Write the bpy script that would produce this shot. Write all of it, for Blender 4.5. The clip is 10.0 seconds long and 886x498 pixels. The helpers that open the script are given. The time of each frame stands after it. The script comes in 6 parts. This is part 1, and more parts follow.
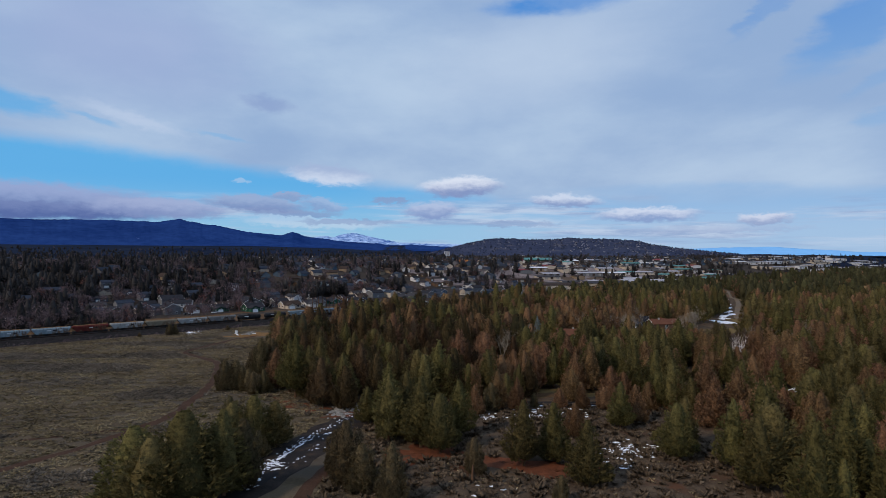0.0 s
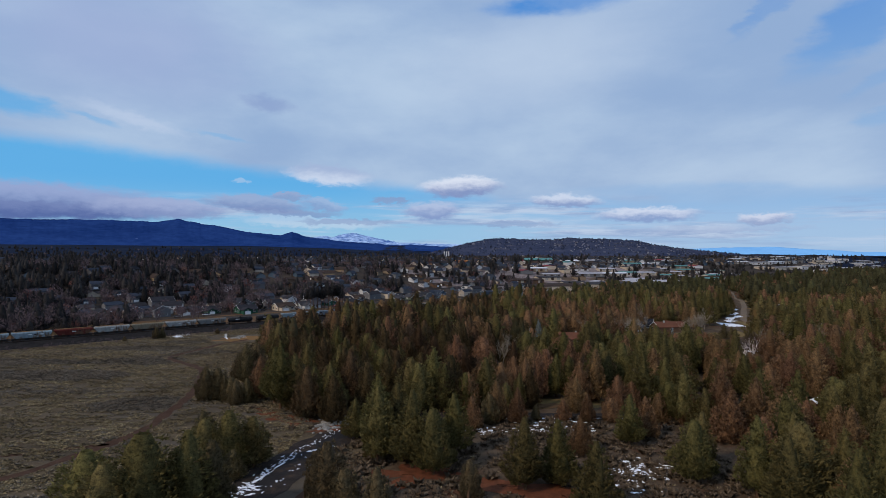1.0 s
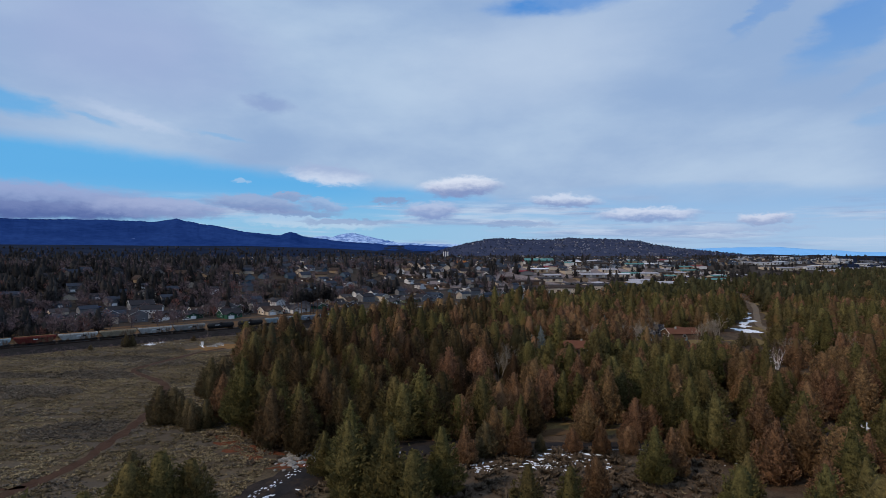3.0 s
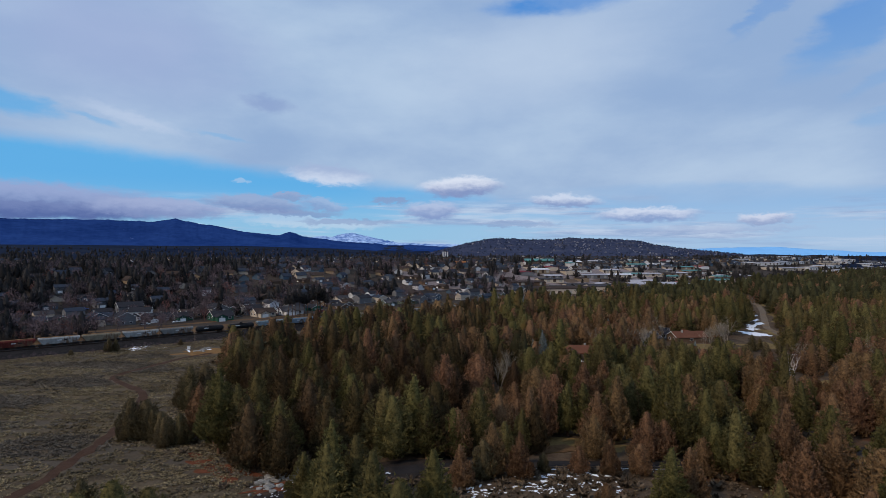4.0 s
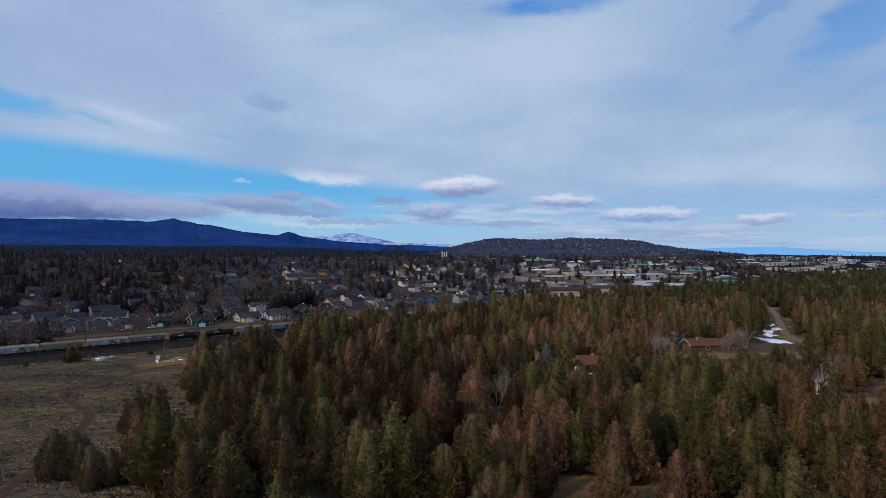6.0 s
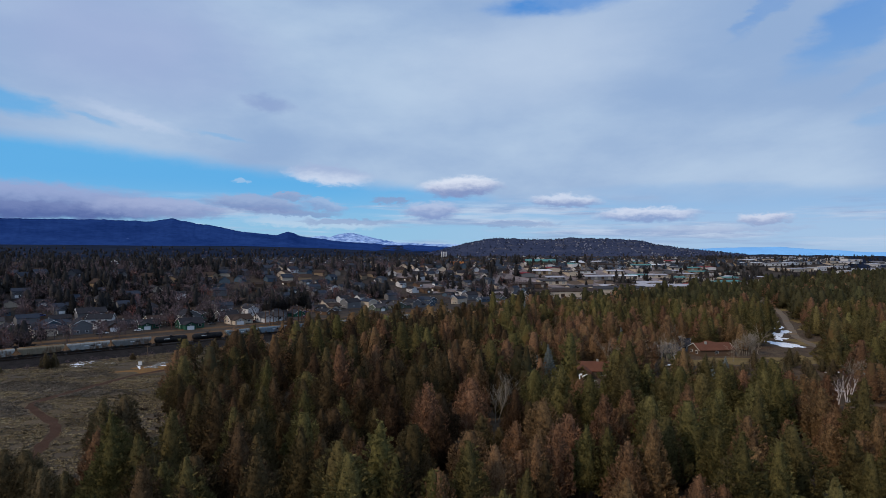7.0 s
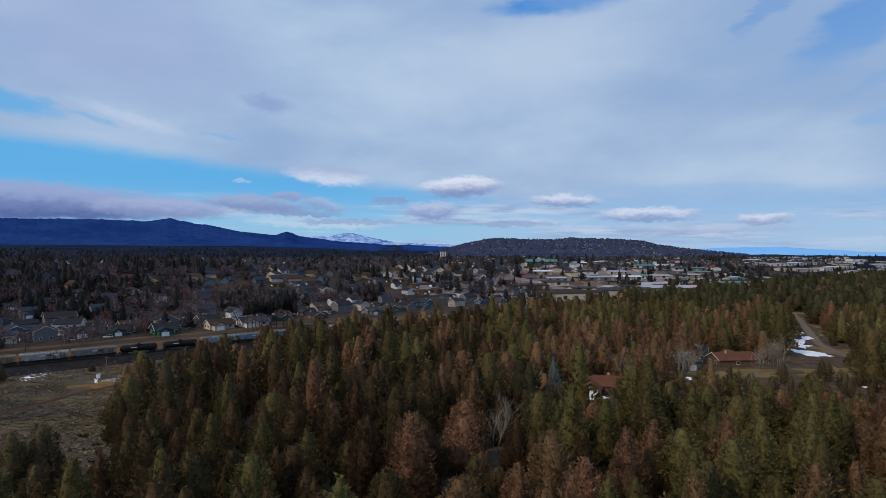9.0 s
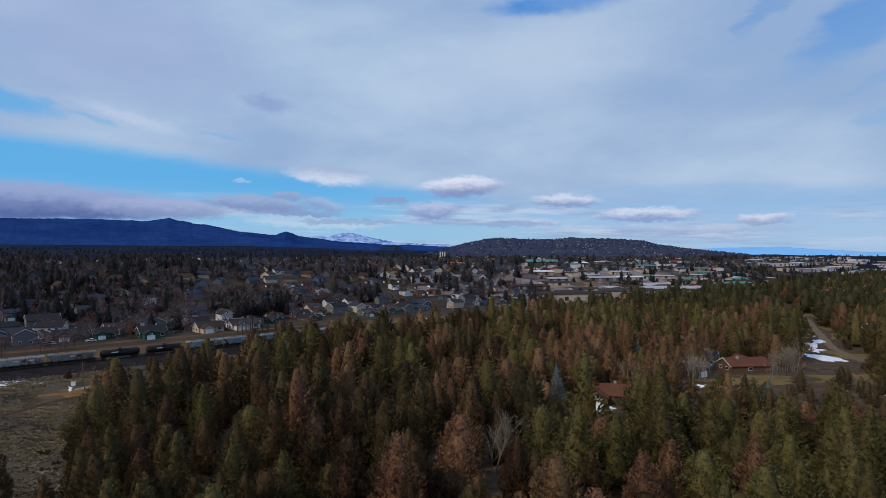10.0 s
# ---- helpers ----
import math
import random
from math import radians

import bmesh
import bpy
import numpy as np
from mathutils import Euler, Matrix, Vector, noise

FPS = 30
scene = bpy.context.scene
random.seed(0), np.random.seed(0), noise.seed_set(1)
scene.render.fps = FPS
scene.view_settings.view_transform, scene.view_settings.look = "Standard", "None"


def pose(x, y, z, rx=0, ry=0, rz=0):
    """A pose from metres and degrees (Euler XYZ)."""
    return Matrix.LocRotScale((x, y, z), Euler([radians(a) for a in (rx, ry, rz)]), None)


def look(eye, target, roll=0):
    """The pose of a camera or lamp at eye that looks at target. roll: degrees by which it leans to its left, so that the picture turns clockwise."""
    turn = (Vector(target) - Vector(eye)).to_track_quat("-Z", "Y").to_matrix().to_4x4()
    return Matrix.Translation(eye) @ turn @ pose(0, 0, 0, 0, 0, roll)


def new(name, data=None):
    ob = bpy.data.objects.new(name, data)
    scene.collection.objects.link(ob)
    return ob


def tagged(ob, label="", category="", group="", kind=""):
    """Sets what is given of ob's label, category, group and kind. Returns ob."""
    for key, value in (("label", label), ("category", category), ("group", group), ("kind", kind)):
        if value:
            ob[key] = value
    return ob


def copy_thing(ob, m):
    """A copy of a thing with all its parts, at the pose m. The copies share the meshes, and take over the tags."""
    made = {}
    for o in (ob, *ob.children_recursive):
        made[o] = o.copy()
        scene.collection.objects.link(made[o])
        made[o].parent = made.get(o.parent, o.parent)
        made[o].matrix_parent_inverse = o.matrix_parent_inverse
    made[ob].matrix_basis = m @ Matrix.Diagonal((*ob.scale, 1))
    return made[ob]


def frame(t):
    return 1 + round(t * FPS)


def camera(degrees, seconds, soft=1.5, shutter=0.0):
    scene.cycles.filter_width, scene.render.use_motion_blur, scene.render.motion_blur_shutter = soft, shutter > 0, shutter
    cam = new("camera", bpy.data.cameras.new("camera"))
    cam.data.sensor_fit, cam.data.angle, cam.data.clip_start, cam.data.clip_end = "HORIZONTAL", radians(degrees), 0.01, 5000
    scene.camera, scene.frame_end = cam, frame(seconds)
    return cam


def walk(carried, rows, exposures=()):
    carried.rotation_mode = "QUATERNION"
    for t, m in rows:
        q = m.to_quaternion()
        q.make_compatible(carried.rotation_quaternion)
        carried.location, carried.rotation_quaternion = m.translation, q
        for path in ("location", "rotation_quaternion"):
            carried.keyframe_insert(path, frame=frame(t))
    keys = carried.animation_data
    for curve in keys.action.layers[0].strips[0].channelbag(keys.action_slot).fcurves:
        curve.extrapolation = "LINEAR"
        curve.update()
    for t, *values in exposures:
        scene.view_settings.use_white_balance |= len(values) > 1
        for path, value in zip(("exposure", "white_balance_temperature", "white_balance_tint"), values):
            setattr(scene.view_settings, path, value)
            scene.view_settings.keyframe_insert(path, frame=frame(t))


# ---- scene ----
cam = camera(72, 10.0, soft=0.6)


def fly(x, y, z):
    """A level drone pose that always faces north."""
    return pose(x, y, z, 90.22, 0, 0) @ pose(0, 0, 0, 0, 0, 0.2)


walk(cam, [
    (0, fly(0.00, 0.00, 46.00)),
    (1, fly(1.39, 12.47, 46.29)),
    (2, fly(2.78, 25.00, 46.54)),
    (3, fly(4.17, 37.58, 46.75)),
    (4, fly(5.55, 50.22, 46.94)),
    (5, fly(6.93, 62.91, 47.09)),
    (6, fly(8.31, 75.65, 47.20)),
    (7, fly(9.68, 88.45, 47.28)),
    (8, fly(11.05, 101.31, 47.32)),
    (9, fly(12.41, 114.21, 47.33)),
    (10, fly(13.78, 127.18, 47.31)),
])

# ---------------------------------------------------------------- light
SUN_AZ, SUN_EL = -131.0, 36.0          # to the left of the flight


def sky_world():
    w = bpy.data.worlds.new("sky")
    scene.world = w
    w.use_nodes = True
    nt = w.node_tree
    nt.nodes.clear()
    L = nt.links.new

    def node(kind, **kw):
        n = nt.nodes.new(kind)
        for k, v in kw.items():
            if k == "op":
                n.operation = v
            elif k == "t":
                n.vector_type = v
        return n

    def put(sock, v):
        if isinstance(v, bpy.types.NodeSocket):
            L(v, sock)
        else:
            sock.default_value = v

    def m(op, a, b=0.0, c=None):
        n = node("ShaderNodeMath", op=op)
        put(n.inputs[0], a)
        put(n.inputs[1], b)
        if c is not None:
            put(n.inputs[2], c)
        return n.outputs[0]

    def ramp(v, lo, hi, a=0.0, b=1.0):
        n = node("ShaderNodeMapRange")
        n.interpolation_type = "SMOOTHSTEP"
        put(n.inputs[0], v)
        for i, x in enumerate((lo, hi, a, b)):
            n.inputs[i + 1].default_value = x
        return n.outputs[0]

    def mix(f, a, b):
        n = node("ShaderNodeMix")
        n.data_type = "RGBA"
        put(n.inputs[0], f)
        for sock, v in ((n.inputs[6], a), (n.inputs[7], b)):
            put(sock, v if isinstance(v, bpy.types.NodeSocket) else (*v, 1))
        return n.outputs[2]

    def noise_at(vec, scale, detail=5.0, rough=0.55, stretch=(1, 1, 1), shift=(0, 0, 0), turn=0.0):
        mp = node("ShaderNodeMapping")
        L(vec, mp.inputs[0])
        mp.inputs["Location"].default_value = shift
        mp.inputs["Rotation"].default_value = (0, 0, radians(turn))
        mp.inputs["Scale"].default_value = stretch
        n = node("ShaderNodeTexNoise")
        L(mp.outputs[0], n.inputs["Vector"])
        n.inputs["Scale"].default_value = scale
        n.inputs["Detail"].default_value = detail
        n.inputs["Roughness"].default_value = rough
        return n

    co = node("ShaderNodeTexCoord")
    sep = node("ShaderNodeSeparateXYZ")
    L(co.outputs["Generated"], sep.inputs[0])
    dx, dy, dz = sep.outputs
    az = m("MULTIPLY", m("ARCTAN2", dx, dy), 57.2958)
    el = m("MULTIPLY", m("ARCSINE", dz), 57.2958)
    pos = node("ShaderNodeCombineXYZ")
    L(az, pos.inputs[0])
    L(el, pos.inputs[1])
    pos = pos.outputs[0]
    # the cloud sheet seen in perspective
    zz = m("ADD", m("MAXIMUM", dz, 0.0), 0.10)
    flat = node("ShaderNodeCombineXYZ")
    L(m("DIVIDE", dx, zz), flat.inputs[0])
    L(m("DIVIDE", dy, zz), flat.inputs[1])
    flat = flat.outputs[0]

    wob = noise_at(pos, 0.33, 6.0, 0.6, (0.6, 1.6, 1))
    off = node("ShaderNodeVectorMath", op="SUBTRACT")
    L(wob.outputs["Color"], off.inputs[0])
    off.inputs[1].default_value = (0.5, 0.5, 0.5)

    def warped(ax, ay):
        s = node("ShaderNodeVectorMath", op="MULTIPLY")
        L(off.outputs[0], s.inputs[0])
        s.inputs[1].default_value = (ax, ay, 0)
        a = node("ShaderNodeVectorMath", op="ADD")
        L(pos, a.inputs[0])
        L(s.outputs[0], a.inputs[1])
        return a.outputs[0]

    large = warped(7.0, 1.5)
    wob = noise_at(pos, 0.95, 6.0, 0.62, (0.8, 1.7, 1), (5, 3, 0))
    off = node("ShaderNodeVectorMath", op="SUBTRACT")
    L(wob.outputs["Color"], off.inputs[0])
    off.inputs[1].default_value = (0.5, 0.5, 0.5)
    small = warped(2.6, 1.3)

    def blob(vec, a, e, ra, re, turn=0.0, inner=0.45, outer=1.0):
        mp = node("ShaderNodeMapping")
        mp.vector_type = "TEXTURE"
        L(vec, mp.inputs[0])
        mp.inputs["Location"].default_value = (a, e, 0)
        mp.inputs["Rotation"].default_value = (0, 0, radians(turn))
        mp.inputs["Scale"].default_value = (ra, re, 1)
        ln = node("ShaderNodeVectorMath", op="LENGTH")
        L(mp.outputs[0], ln.inputs[0])
        s = node("ShaderNodeSeparateXYZ")
        L(mp.outputs[0], s.inputs[0])
        return ramp(ln.outputs["Value"], inner, outer, 1.0, 0.0), s.outputs[1]

    sky = node("ShaderNodeTexSky")
    sky.sky_type = "NISHITA"
    sky.sun_disc = False
    sky.sun_elevation = radians(SUN_EL)
    sky.sun_rotation = radians(SUN_AZ)
    sky.altitude = 1100
    sky.air_density, sky.dust_density, sky.ozone_density = 1.0, 0.3, 2.0
    tint = node("ShaderNodeMix")
    tint.data_type, tint.blend_type = "RGBA", "MULTIPLY"
    tint.inputs[0].default_value = 1.0
    L(sky.outputs[0], tint.inputs[6])
    tint.inputs[7].default_value = (SKY_TINT[0], SKY_TINT[1], SKY_TINT[2], 1)
    east = ramp(az, -12.0, 22.0)
    low_blue = mix(east, (0.28, 0.55, 0.79), (0.36, 0.53, 0.77))
    mid_blue = mix(east, (0.105, 0.435, 0.82), (0.24, 0.45, 0.75))
    blue = mix(ramp(el, 1.5, 6.5), low_blue, mid_blue)
    blue = mix(ramp(el, 9.0, 22.0), blue, (0.055, 0.26, 0.70))
    blue = mix(0.10, blue, tint.outputs[2])

    # veil of high cloud
    n1 = noise_at(pos, 0.05, 3.0, 0.5, (0.6, 1.5, 1), (3, 7, 0), -6).outputs[0]
    n2 = noise_at(flat, 0.9, 6.0, 0.6, (1.0, 0.35, 1), (1.3, 0.4, 0), 35).outputs[0]
    n3 = noise_at(pos, 0.16, 7.0, 0.62, (0.6, 1.5, 1), (13, 2, 0), -5).outputs[0]
    shade = m("ADD", m("MULTIPLY", n1, 1.0), m("ADD", m("MULTIPLY", n2, 0.22), m("MULTIPLY", n3, 0.3)))
    veil_col = mix(ramp(shade, 0.60, 0.95), (0.295, 0.425, 0.655), (0.458, 0.588, 0.768))
    edge = m("SUBTRACT", m("SUBTRACT", el, ramp(az, -36.0, 14.0, 8.5, 4.6)), m("MULTIPLY", m("SUBTRACT", n3, 0.5), 2.4))
    veil = ramp(edge, -0.7, 0.9, 0.05, 0.97)
    thin = ramp(m("ADD", m("MULTIPLY", n3, 0.7), m("MULTIPLY", n2, 0.5)), 0.42, 0.62, 0.0, 1.0)
    gaps = [(-12.0, 5.0, 9.5, 1.0, -5, 0.5), (-35.8, 11.3, 3.6, 1.2, -8, 0.95), (-20.0, 9.9, 3.0, 0.3, -10, 0.4),
            (11.0, 21.8, 8.0, 1.1, 2, 0.9), (34.5, 17.4, 6.5, 2.4, 32, 0.9), (37.5, 14.0, 5.0, 1.0, 25, 0.5), (28, 19.5, 4.0, 0.8, 35, 0.4), (36.0, 10.3, 2.2, 0.8, 0, 0.6),
            (24.0, 5.2, 14.0, 0.9, -2, 0.5), (-30.5, 10.6, 2.4, 0.4, -14, 0.45), (38.0, 4.4, 6.0, 0.8, 0, 0.5)]
    hole = None
    for a, e, ra, re, turn, k in gaps:
        b = m("MULTIPLY", blob(large, a, e, ra, re, turn, 0.35, 1.15)[0], k)
        hole = b if hole is None else m("MAXIMUM", hole, b)
    hole = m("MULTIPLY", hole, m("SUBTRACT", 1.15, m("MULTIPLY", thin, 0.35)))
    veil = m("MULTIPLY", veil, m("SUBTRACT", 1.0, m("MINIMUM", hole, 1.0)))
    col = mix(veil, blue, veil_col)
    # the sheet is thickest and brightest towards the middle, lavender in the west
    col = mix(m("MULTIPLY", blob(large, 9.0, 17.5, 17.0, 6.0, 8, 0.1, 1.1)[0], m("MULTIPLY", veil, 0.62)), col, (0.525, 0.635, 0.80))
    col = mix(m("MULTIPLY", blob(large, -28.0, 17.0, 14.0, 6.5, -4, 0.1, 1.2)[0], m("MULTIPLY", veil, 0.60)), col, (0.37, 0.445, 0.69))
    col = mix(m("MULTIPLY", blob(small, -27.0, 10.9, 5.5, 0.75, -14, 0.1, 1.1)[0], 0.5), col, (0.56, 0.65, 0.82))
    # thin streaks over the horizon
    st = noise_at(pos, 0.30, 6.0, 0.6, (0.16, 2.4, 1), (4, 1, 0)).outputs[0]
    streak = m("MULTIPLY", ramp(st, 0.44, 0.60), m("MULTIPLY", ramp(el, 0.0, 1.5, 0.45, 0.8), ramp(el, 3.6, 5.6, 1.0, 0.0)))
    st2 = noise_at(pos, 0.5, 6.0, 0.62, (0.22, 1.8, 1), (9, 5, 0)).outputs[0]
    col = mix(streak, col, mix(ramp(st2, 0.38, 0.6), (0.27, 0.37, 0.60), (0.54, 0.63, 0.79)))
    # a dark hollow in the veil
    col = mix(m("MULTIPLY", blob(small, -16.0, 13.0, 2.9, 0.9, -6, 0.2, 1.1)[0], 0.45), col, (0.20, 0.28, 0.55))
    # low clouds: bearing, height, half width, half height, tilt, strength, dark, bright
    GREY, WHITE = (0.25, 0.335, 0.56), (0.57, 0.65, 0.82)
    for a, e, ra, re, turn, k, lo, hi in [
            (-37.0, 3.9, 18.5, 1.9, -1.5, 0.97, (0.105, 0.17, 0.40), (0.30, 0.38, 0.63)), (-36.0, 3.15, 12.5, 0.85, 0, 0.85, (0.095, 0.145, 0.36), (0.17, 0.23, 0.46)), (-25.0, 3.6, 7.0, 1.0, -1, 0.85, (0.23, 0.30, 0.54), (0.36, 0.43, 0.66)), (-12.0, 2.6, 7.5, 0.7, -2, 0.7, (0.50, 0.64, 0.80), (0.45, 0.60, 0.80)),
            (-17.0, 4.2, 5.6, 0.9, -3, 0.85, (0.20, 0.27, 0.51), (0.33, 0.41, 0.63)), (-14.4, 5.0, 2.3, 0.45, 0, 0.8, GREY, (0.33, 0.39, 0.60)), (-11.0, 4.2, 2.6, 0.7, -12, 0.7, (0.25, 0.33, 0.57), (0.38, 0.47, 0.69)), (-13.5, 3.4, 4.5, 0.35, 0, 0.7, (0.22, 0.30, 0.54), GREY),
            (-10.6, 7.0, 4.6, 1.15, -4, 0.9, (0.60, 0.68, 0.84), (0.37, 0.47, 0.69)), (-18.4, 6.2, 0.9, 0.28, 0, 0.45, (0.5, 0.62, 0.8), (0.5, 0.62, 0.8)),
            (-1.0, 3.8, 3.2, 1.05, 0, 0.9, (0.22, 0.31, 0.57), (0.45, 0.54, 0.75)), (-5.0, 4.7, 2.2, 0.42, 0, 0.75, GREY, GREY),
            (1.7, 6.05, 4.6, 1.15, 3, 1.0, (0.23, 0.31, 0.55), (0.69, 0.75, 0.88)), (11.4, 4.7, 4.0, 0.78, -3, 0.95, (0.25, 0.34, 0.58), (0.60, 0.68, 0.84)),
            (18.4, 3.3, 5.4, 0.8, 0, 0.95, (0.25, 0.35, 0.60), (0.62, 0.69, 0.85)), (27.8, 2.8, 2.6, 0.66, 0, 0.9, (0.30, 0.38, 0.6), (0.62, 0.67, 0.82)),
            (-9.0, 2.7, 5.5, 0.4, 0, 0.6, GREY, GREY), (24, 2.0, 9.0, 0.4, 0, 0.5, (0.33, 0.42, 0.64), (0.4, 0.5, 0.7)), (7.0, 2.6, 5.0, 0.35, 0, 0.5, GREY, GREY)]:
        f, up = blob(small, a, e, ra, re, turn, 0.55, 1.0)
        col = mix(m("MULTIPLY", f, k), col, mix(ramp(up, -0.55, 0.55), lo, hi))
    # overhead and behind, out of view, the sky is brightened to lift the shadows
    dim = m("MULTIPLY", ramp(el, 26.0, 60.0, 1.0, OVERHEAD), ramp(dy, -0.6, 0.25, BEHIND, 1.0))
    fin = node("ShaderNodeMix")
    fin.data_type, fin.blend_type = "RGBA", "MULTIPLY"
    fin.inputs[0].default_value = 1.0
    L(col, fin.inputs[6])
    cmb = node("ShaderNodeCombineXYZ")
    for i in range(3):
        L(dim, cmb.inputs[i])
    L(cmb.outputs[0], fin.inputs[7])
    bg = node("ShaderNodeBackground")
    L(fin.outputs[2], bg.inputs[0])
    bg.inputs[1].default_value = 1.0
    out = node("ShaderNodeOutputWorld")
    L(bg.outputs[0], out.inputs[0])


SKY_TINT = (0.045, 0.06, 0.08)
OVERHEAD, BEHIND = 1.15, 1.15
sky_world()
sun = new("sun", bpy.data.lights.new("sun", "SUN"))
sun.data.energy, sun.data.angle, sun.data.color = 2.3, radians(4.0), (1.0, 0.82, 0.61)
sun.matrix_world = look((200 * math.sin(radians(SUN_AZ)), 200 * math.cos(radians(SUN_AZ)), 200 * math.tan(radians(SUN_EL))), (0, 0, 0))
scene.view_settings.exposure = 0.0


# ---------------------------------------------------------------- materials
def surface(name, low, high, scale=1.0, rough=0.85, fine=8.0, bump=0.0, vary=0.0, island=0.0, leaf=0.0, hue=0.06, metal=0.0, spec=0.06, stretch=(1, 1, 1), stain=None, stain_scale=0.3, stain_at=(0.55, 0.7)):
    """A weathered surface: two colours mixed by a broad and a fine noise, with stains, bump and random shifts."""
    mt = bpy.data.materials.new(name)
    mt.use_nodes = True
    nt = mt.node_tree
    L = nt.links.new
    b = nt.nodes["Principled BSDF"]
    b.inputs["Roughness"].default_value = rough
    b.inputs["Metallic"].default_value = metal
    b.inputs["Specular IOR Level"].default_value = spec
    co = nt.nodes.new("ShaderNodeTexCoord")
    mp = nt.nodes.new("ShaderNodeMapping")
    mp.inputs["Scale"].default_value = stretch
    L(co.outputs["Object"], mp.inputs[0])
    src = mp.outputs[0]

    def tex(sc, det):
        n = nt.nodes.new("ShaderNodeTexNoise")
        n.inputs["Scale"].default_value = sc
        n.inputs["Detail"].default_value = det
        n.inputs["Roughness"].default_value = 0.6
        L(src, n.inputs["Vector"])
        return n.outputs[0]

    def math_(op, a, c):
        n = nt.nodes.new("ShaderNodeMath")
        n.operation = op
        for i, v in enumerate((a, c)):
            if isinstance(v, bpy.types.NodeSocket):
                L(v, n.inputs[i])
            else:
                n.inputs[i].default_value = v
        return n.outputs[0]

    broad, grain = tex(scale, 4.0), tex(scale * fine, 3.0)
    f = math_("ADD", math_("MULTIPLY", broad, 0.6), math_("MULTIPLY", grain, 0.4))
    rr = nt.nodes.new("ShaderNodeMapRange")
    rr.inputs[1].default_value, rr.inputs[2].default_value = 0.36, 0.64
    L(f, rr.inputs[0])
    mx = nt.nodes.new("ShaderNodeMix")
    mx.data_type = "RGBA"
    L(rr.outputs[0], mx.inputs[0])
    mx.inputs[6].default_value, mx.inputs[7].default_value = (*low, 1), (*high, 1)
    col = mx.outputs[2]
    if stain:
        sr = nt.nodes.new("ShaderNodeMapRange")
        sr.interpolation_type = "SMOOTHSTEP"
        sr.inputs[1].default_value, sr.inputs[2].default_value = stain_at
        L(tex(stain_scale, 5.0), sr.inputs[0])
        sm = nt.nodes.new("ShaderNodeMix")
        sm.data_type = "RGBA"
        L(sr.outputs[0], sm.inputs[0])
        L(col, sm.inputs[6])
        sm.inputs[7].default_value = (*stain, 1)
        col = sm.outputs[2]
    if vary or island:
        h = nt.nodes.new("ShaderNodeHueSaturation")
        L(col, h.inputs["Color"])
        v = 1.0
        if vary:
            oi = nt.nodes.new("ShaderNodeObjectInfo")
            at = nt.nodes.new("ShaderNodeAttribute")
            at.attribute_name = "tone"
            own = math_("FRACT", math_("ADD", oi.outputs["Random"], at.outputs["Fac"]), 0.0)
            v = math_("ADD", 1.0 - vary, math_("MULTIPLY", own, 2 * vary))
            turn = math_("ADD", 0.5 - vary * hue / 2, math_("MULTIPLY", math_("FRACT", math_("MULTIPLY", own, 7.31), 0.0), vary * hue))
            L(turn, h.inputs["Hue"])
        if island:
            g = nt.nodes.new("ShaderNodeNewGeometry")
            v = math_("MULTIPLY", v, math_("ADD", 1.0 - island, math_("MULTIPLY", g.outputs["Random Per Island"], 2 * island)))
        L(v, h.inputs["Value"])
        col = h.outputs[0]
    L(col, b.inputs["Base Color"])
    if leaf:
        tr = nt.nodes.new("ShaderNodeBsdfTranslucent")
        L(col, tr.inputs["Color"])
        ms = nt.nodes.new("ShaderNodeMixShader")
        ms.inputs[0].default_value = leaf
        L(b.outputs[0], ms.inputs[1])
        L(tr.outputs[0], ms.inputs[2])
        L(ms.outputs[0], nt.nodes["Material Output"].inputs["Surface"])
    if bump:
        bp = nt.nodes.new("ShaderNodeBump")
        bp.inputs["Strength"].default_value = min(1.0, bump)
        bp.inputs["Distance"].default_value = 0.3 / scale if scale > 0.05 else 1.0
        L(f, bp.inputs["Height"])
        L(bp.outputs[0], b.inputs["Normal"])
    return mt


M = {}
M["ground"] = surface("dry_ground", (0.042, 0.031, 0.021), (0.155, 0.115, 0.072), 0.07, 0.95, 30, 0.6, stain=(0.085, 0.068, 0.053), stain_scale=0.035, stain_at=(0.46, 0.62), stretch=(0.6, 1.5, 1))
M["brush"] = surface("dry_brush", (0.036, 0.027, 0.020), (0.115, 0.085, 0.060), 1.5, 0.95, 4, 0.3, island=0.4, spec=0.04)
M["duff"] = surface("needle_litter", (0.040, 0.027, 0.019), (0.105, 0.074, 0.050), 0.25, 0.95, 9, 0.6, stain=(0.085, 0.040, 0.023), stain_scale=0.06, stain_at=(0.56, 0.68))
M["town_ground"] = surface("town_ground", (0.026, 0.020, 0.018), (0.060, 0.046, 0.036), 0.03, 0.95, 12, 0.3)
M["dirt"] = surface("bare_dirt", (0.040, 0.021, 0.014), (0.066, 0.037, 0.025), 0.25, 0.95, 9, 0.4)
M["aspen"] = surface("pale_aspen_twigs", (0.15, 0.125, 0.10), (0.30, 0.255, 0.21), 0.6, 0.9, 6, vary=0.2, island=0.3)
M["tan_dirt"] = surface("tan_gravel", (0.070, 0.040, 0.021), (0.120, 0.070, 0.037), 0.12, 0.95, 14, 0.3)
M["ochre"] = surface("ochre_soil", (0.115, 0.062, 0.024), (0.215, 0.118, 0.046), 0.12, 0.95, 14, 0.3)
M["red_earth"] = surface("red_cinder_earth", (0.070, 0.026, 0.014), (0.150, 0.052, 0.027), 0.5, 0.95, 9, 0.4)
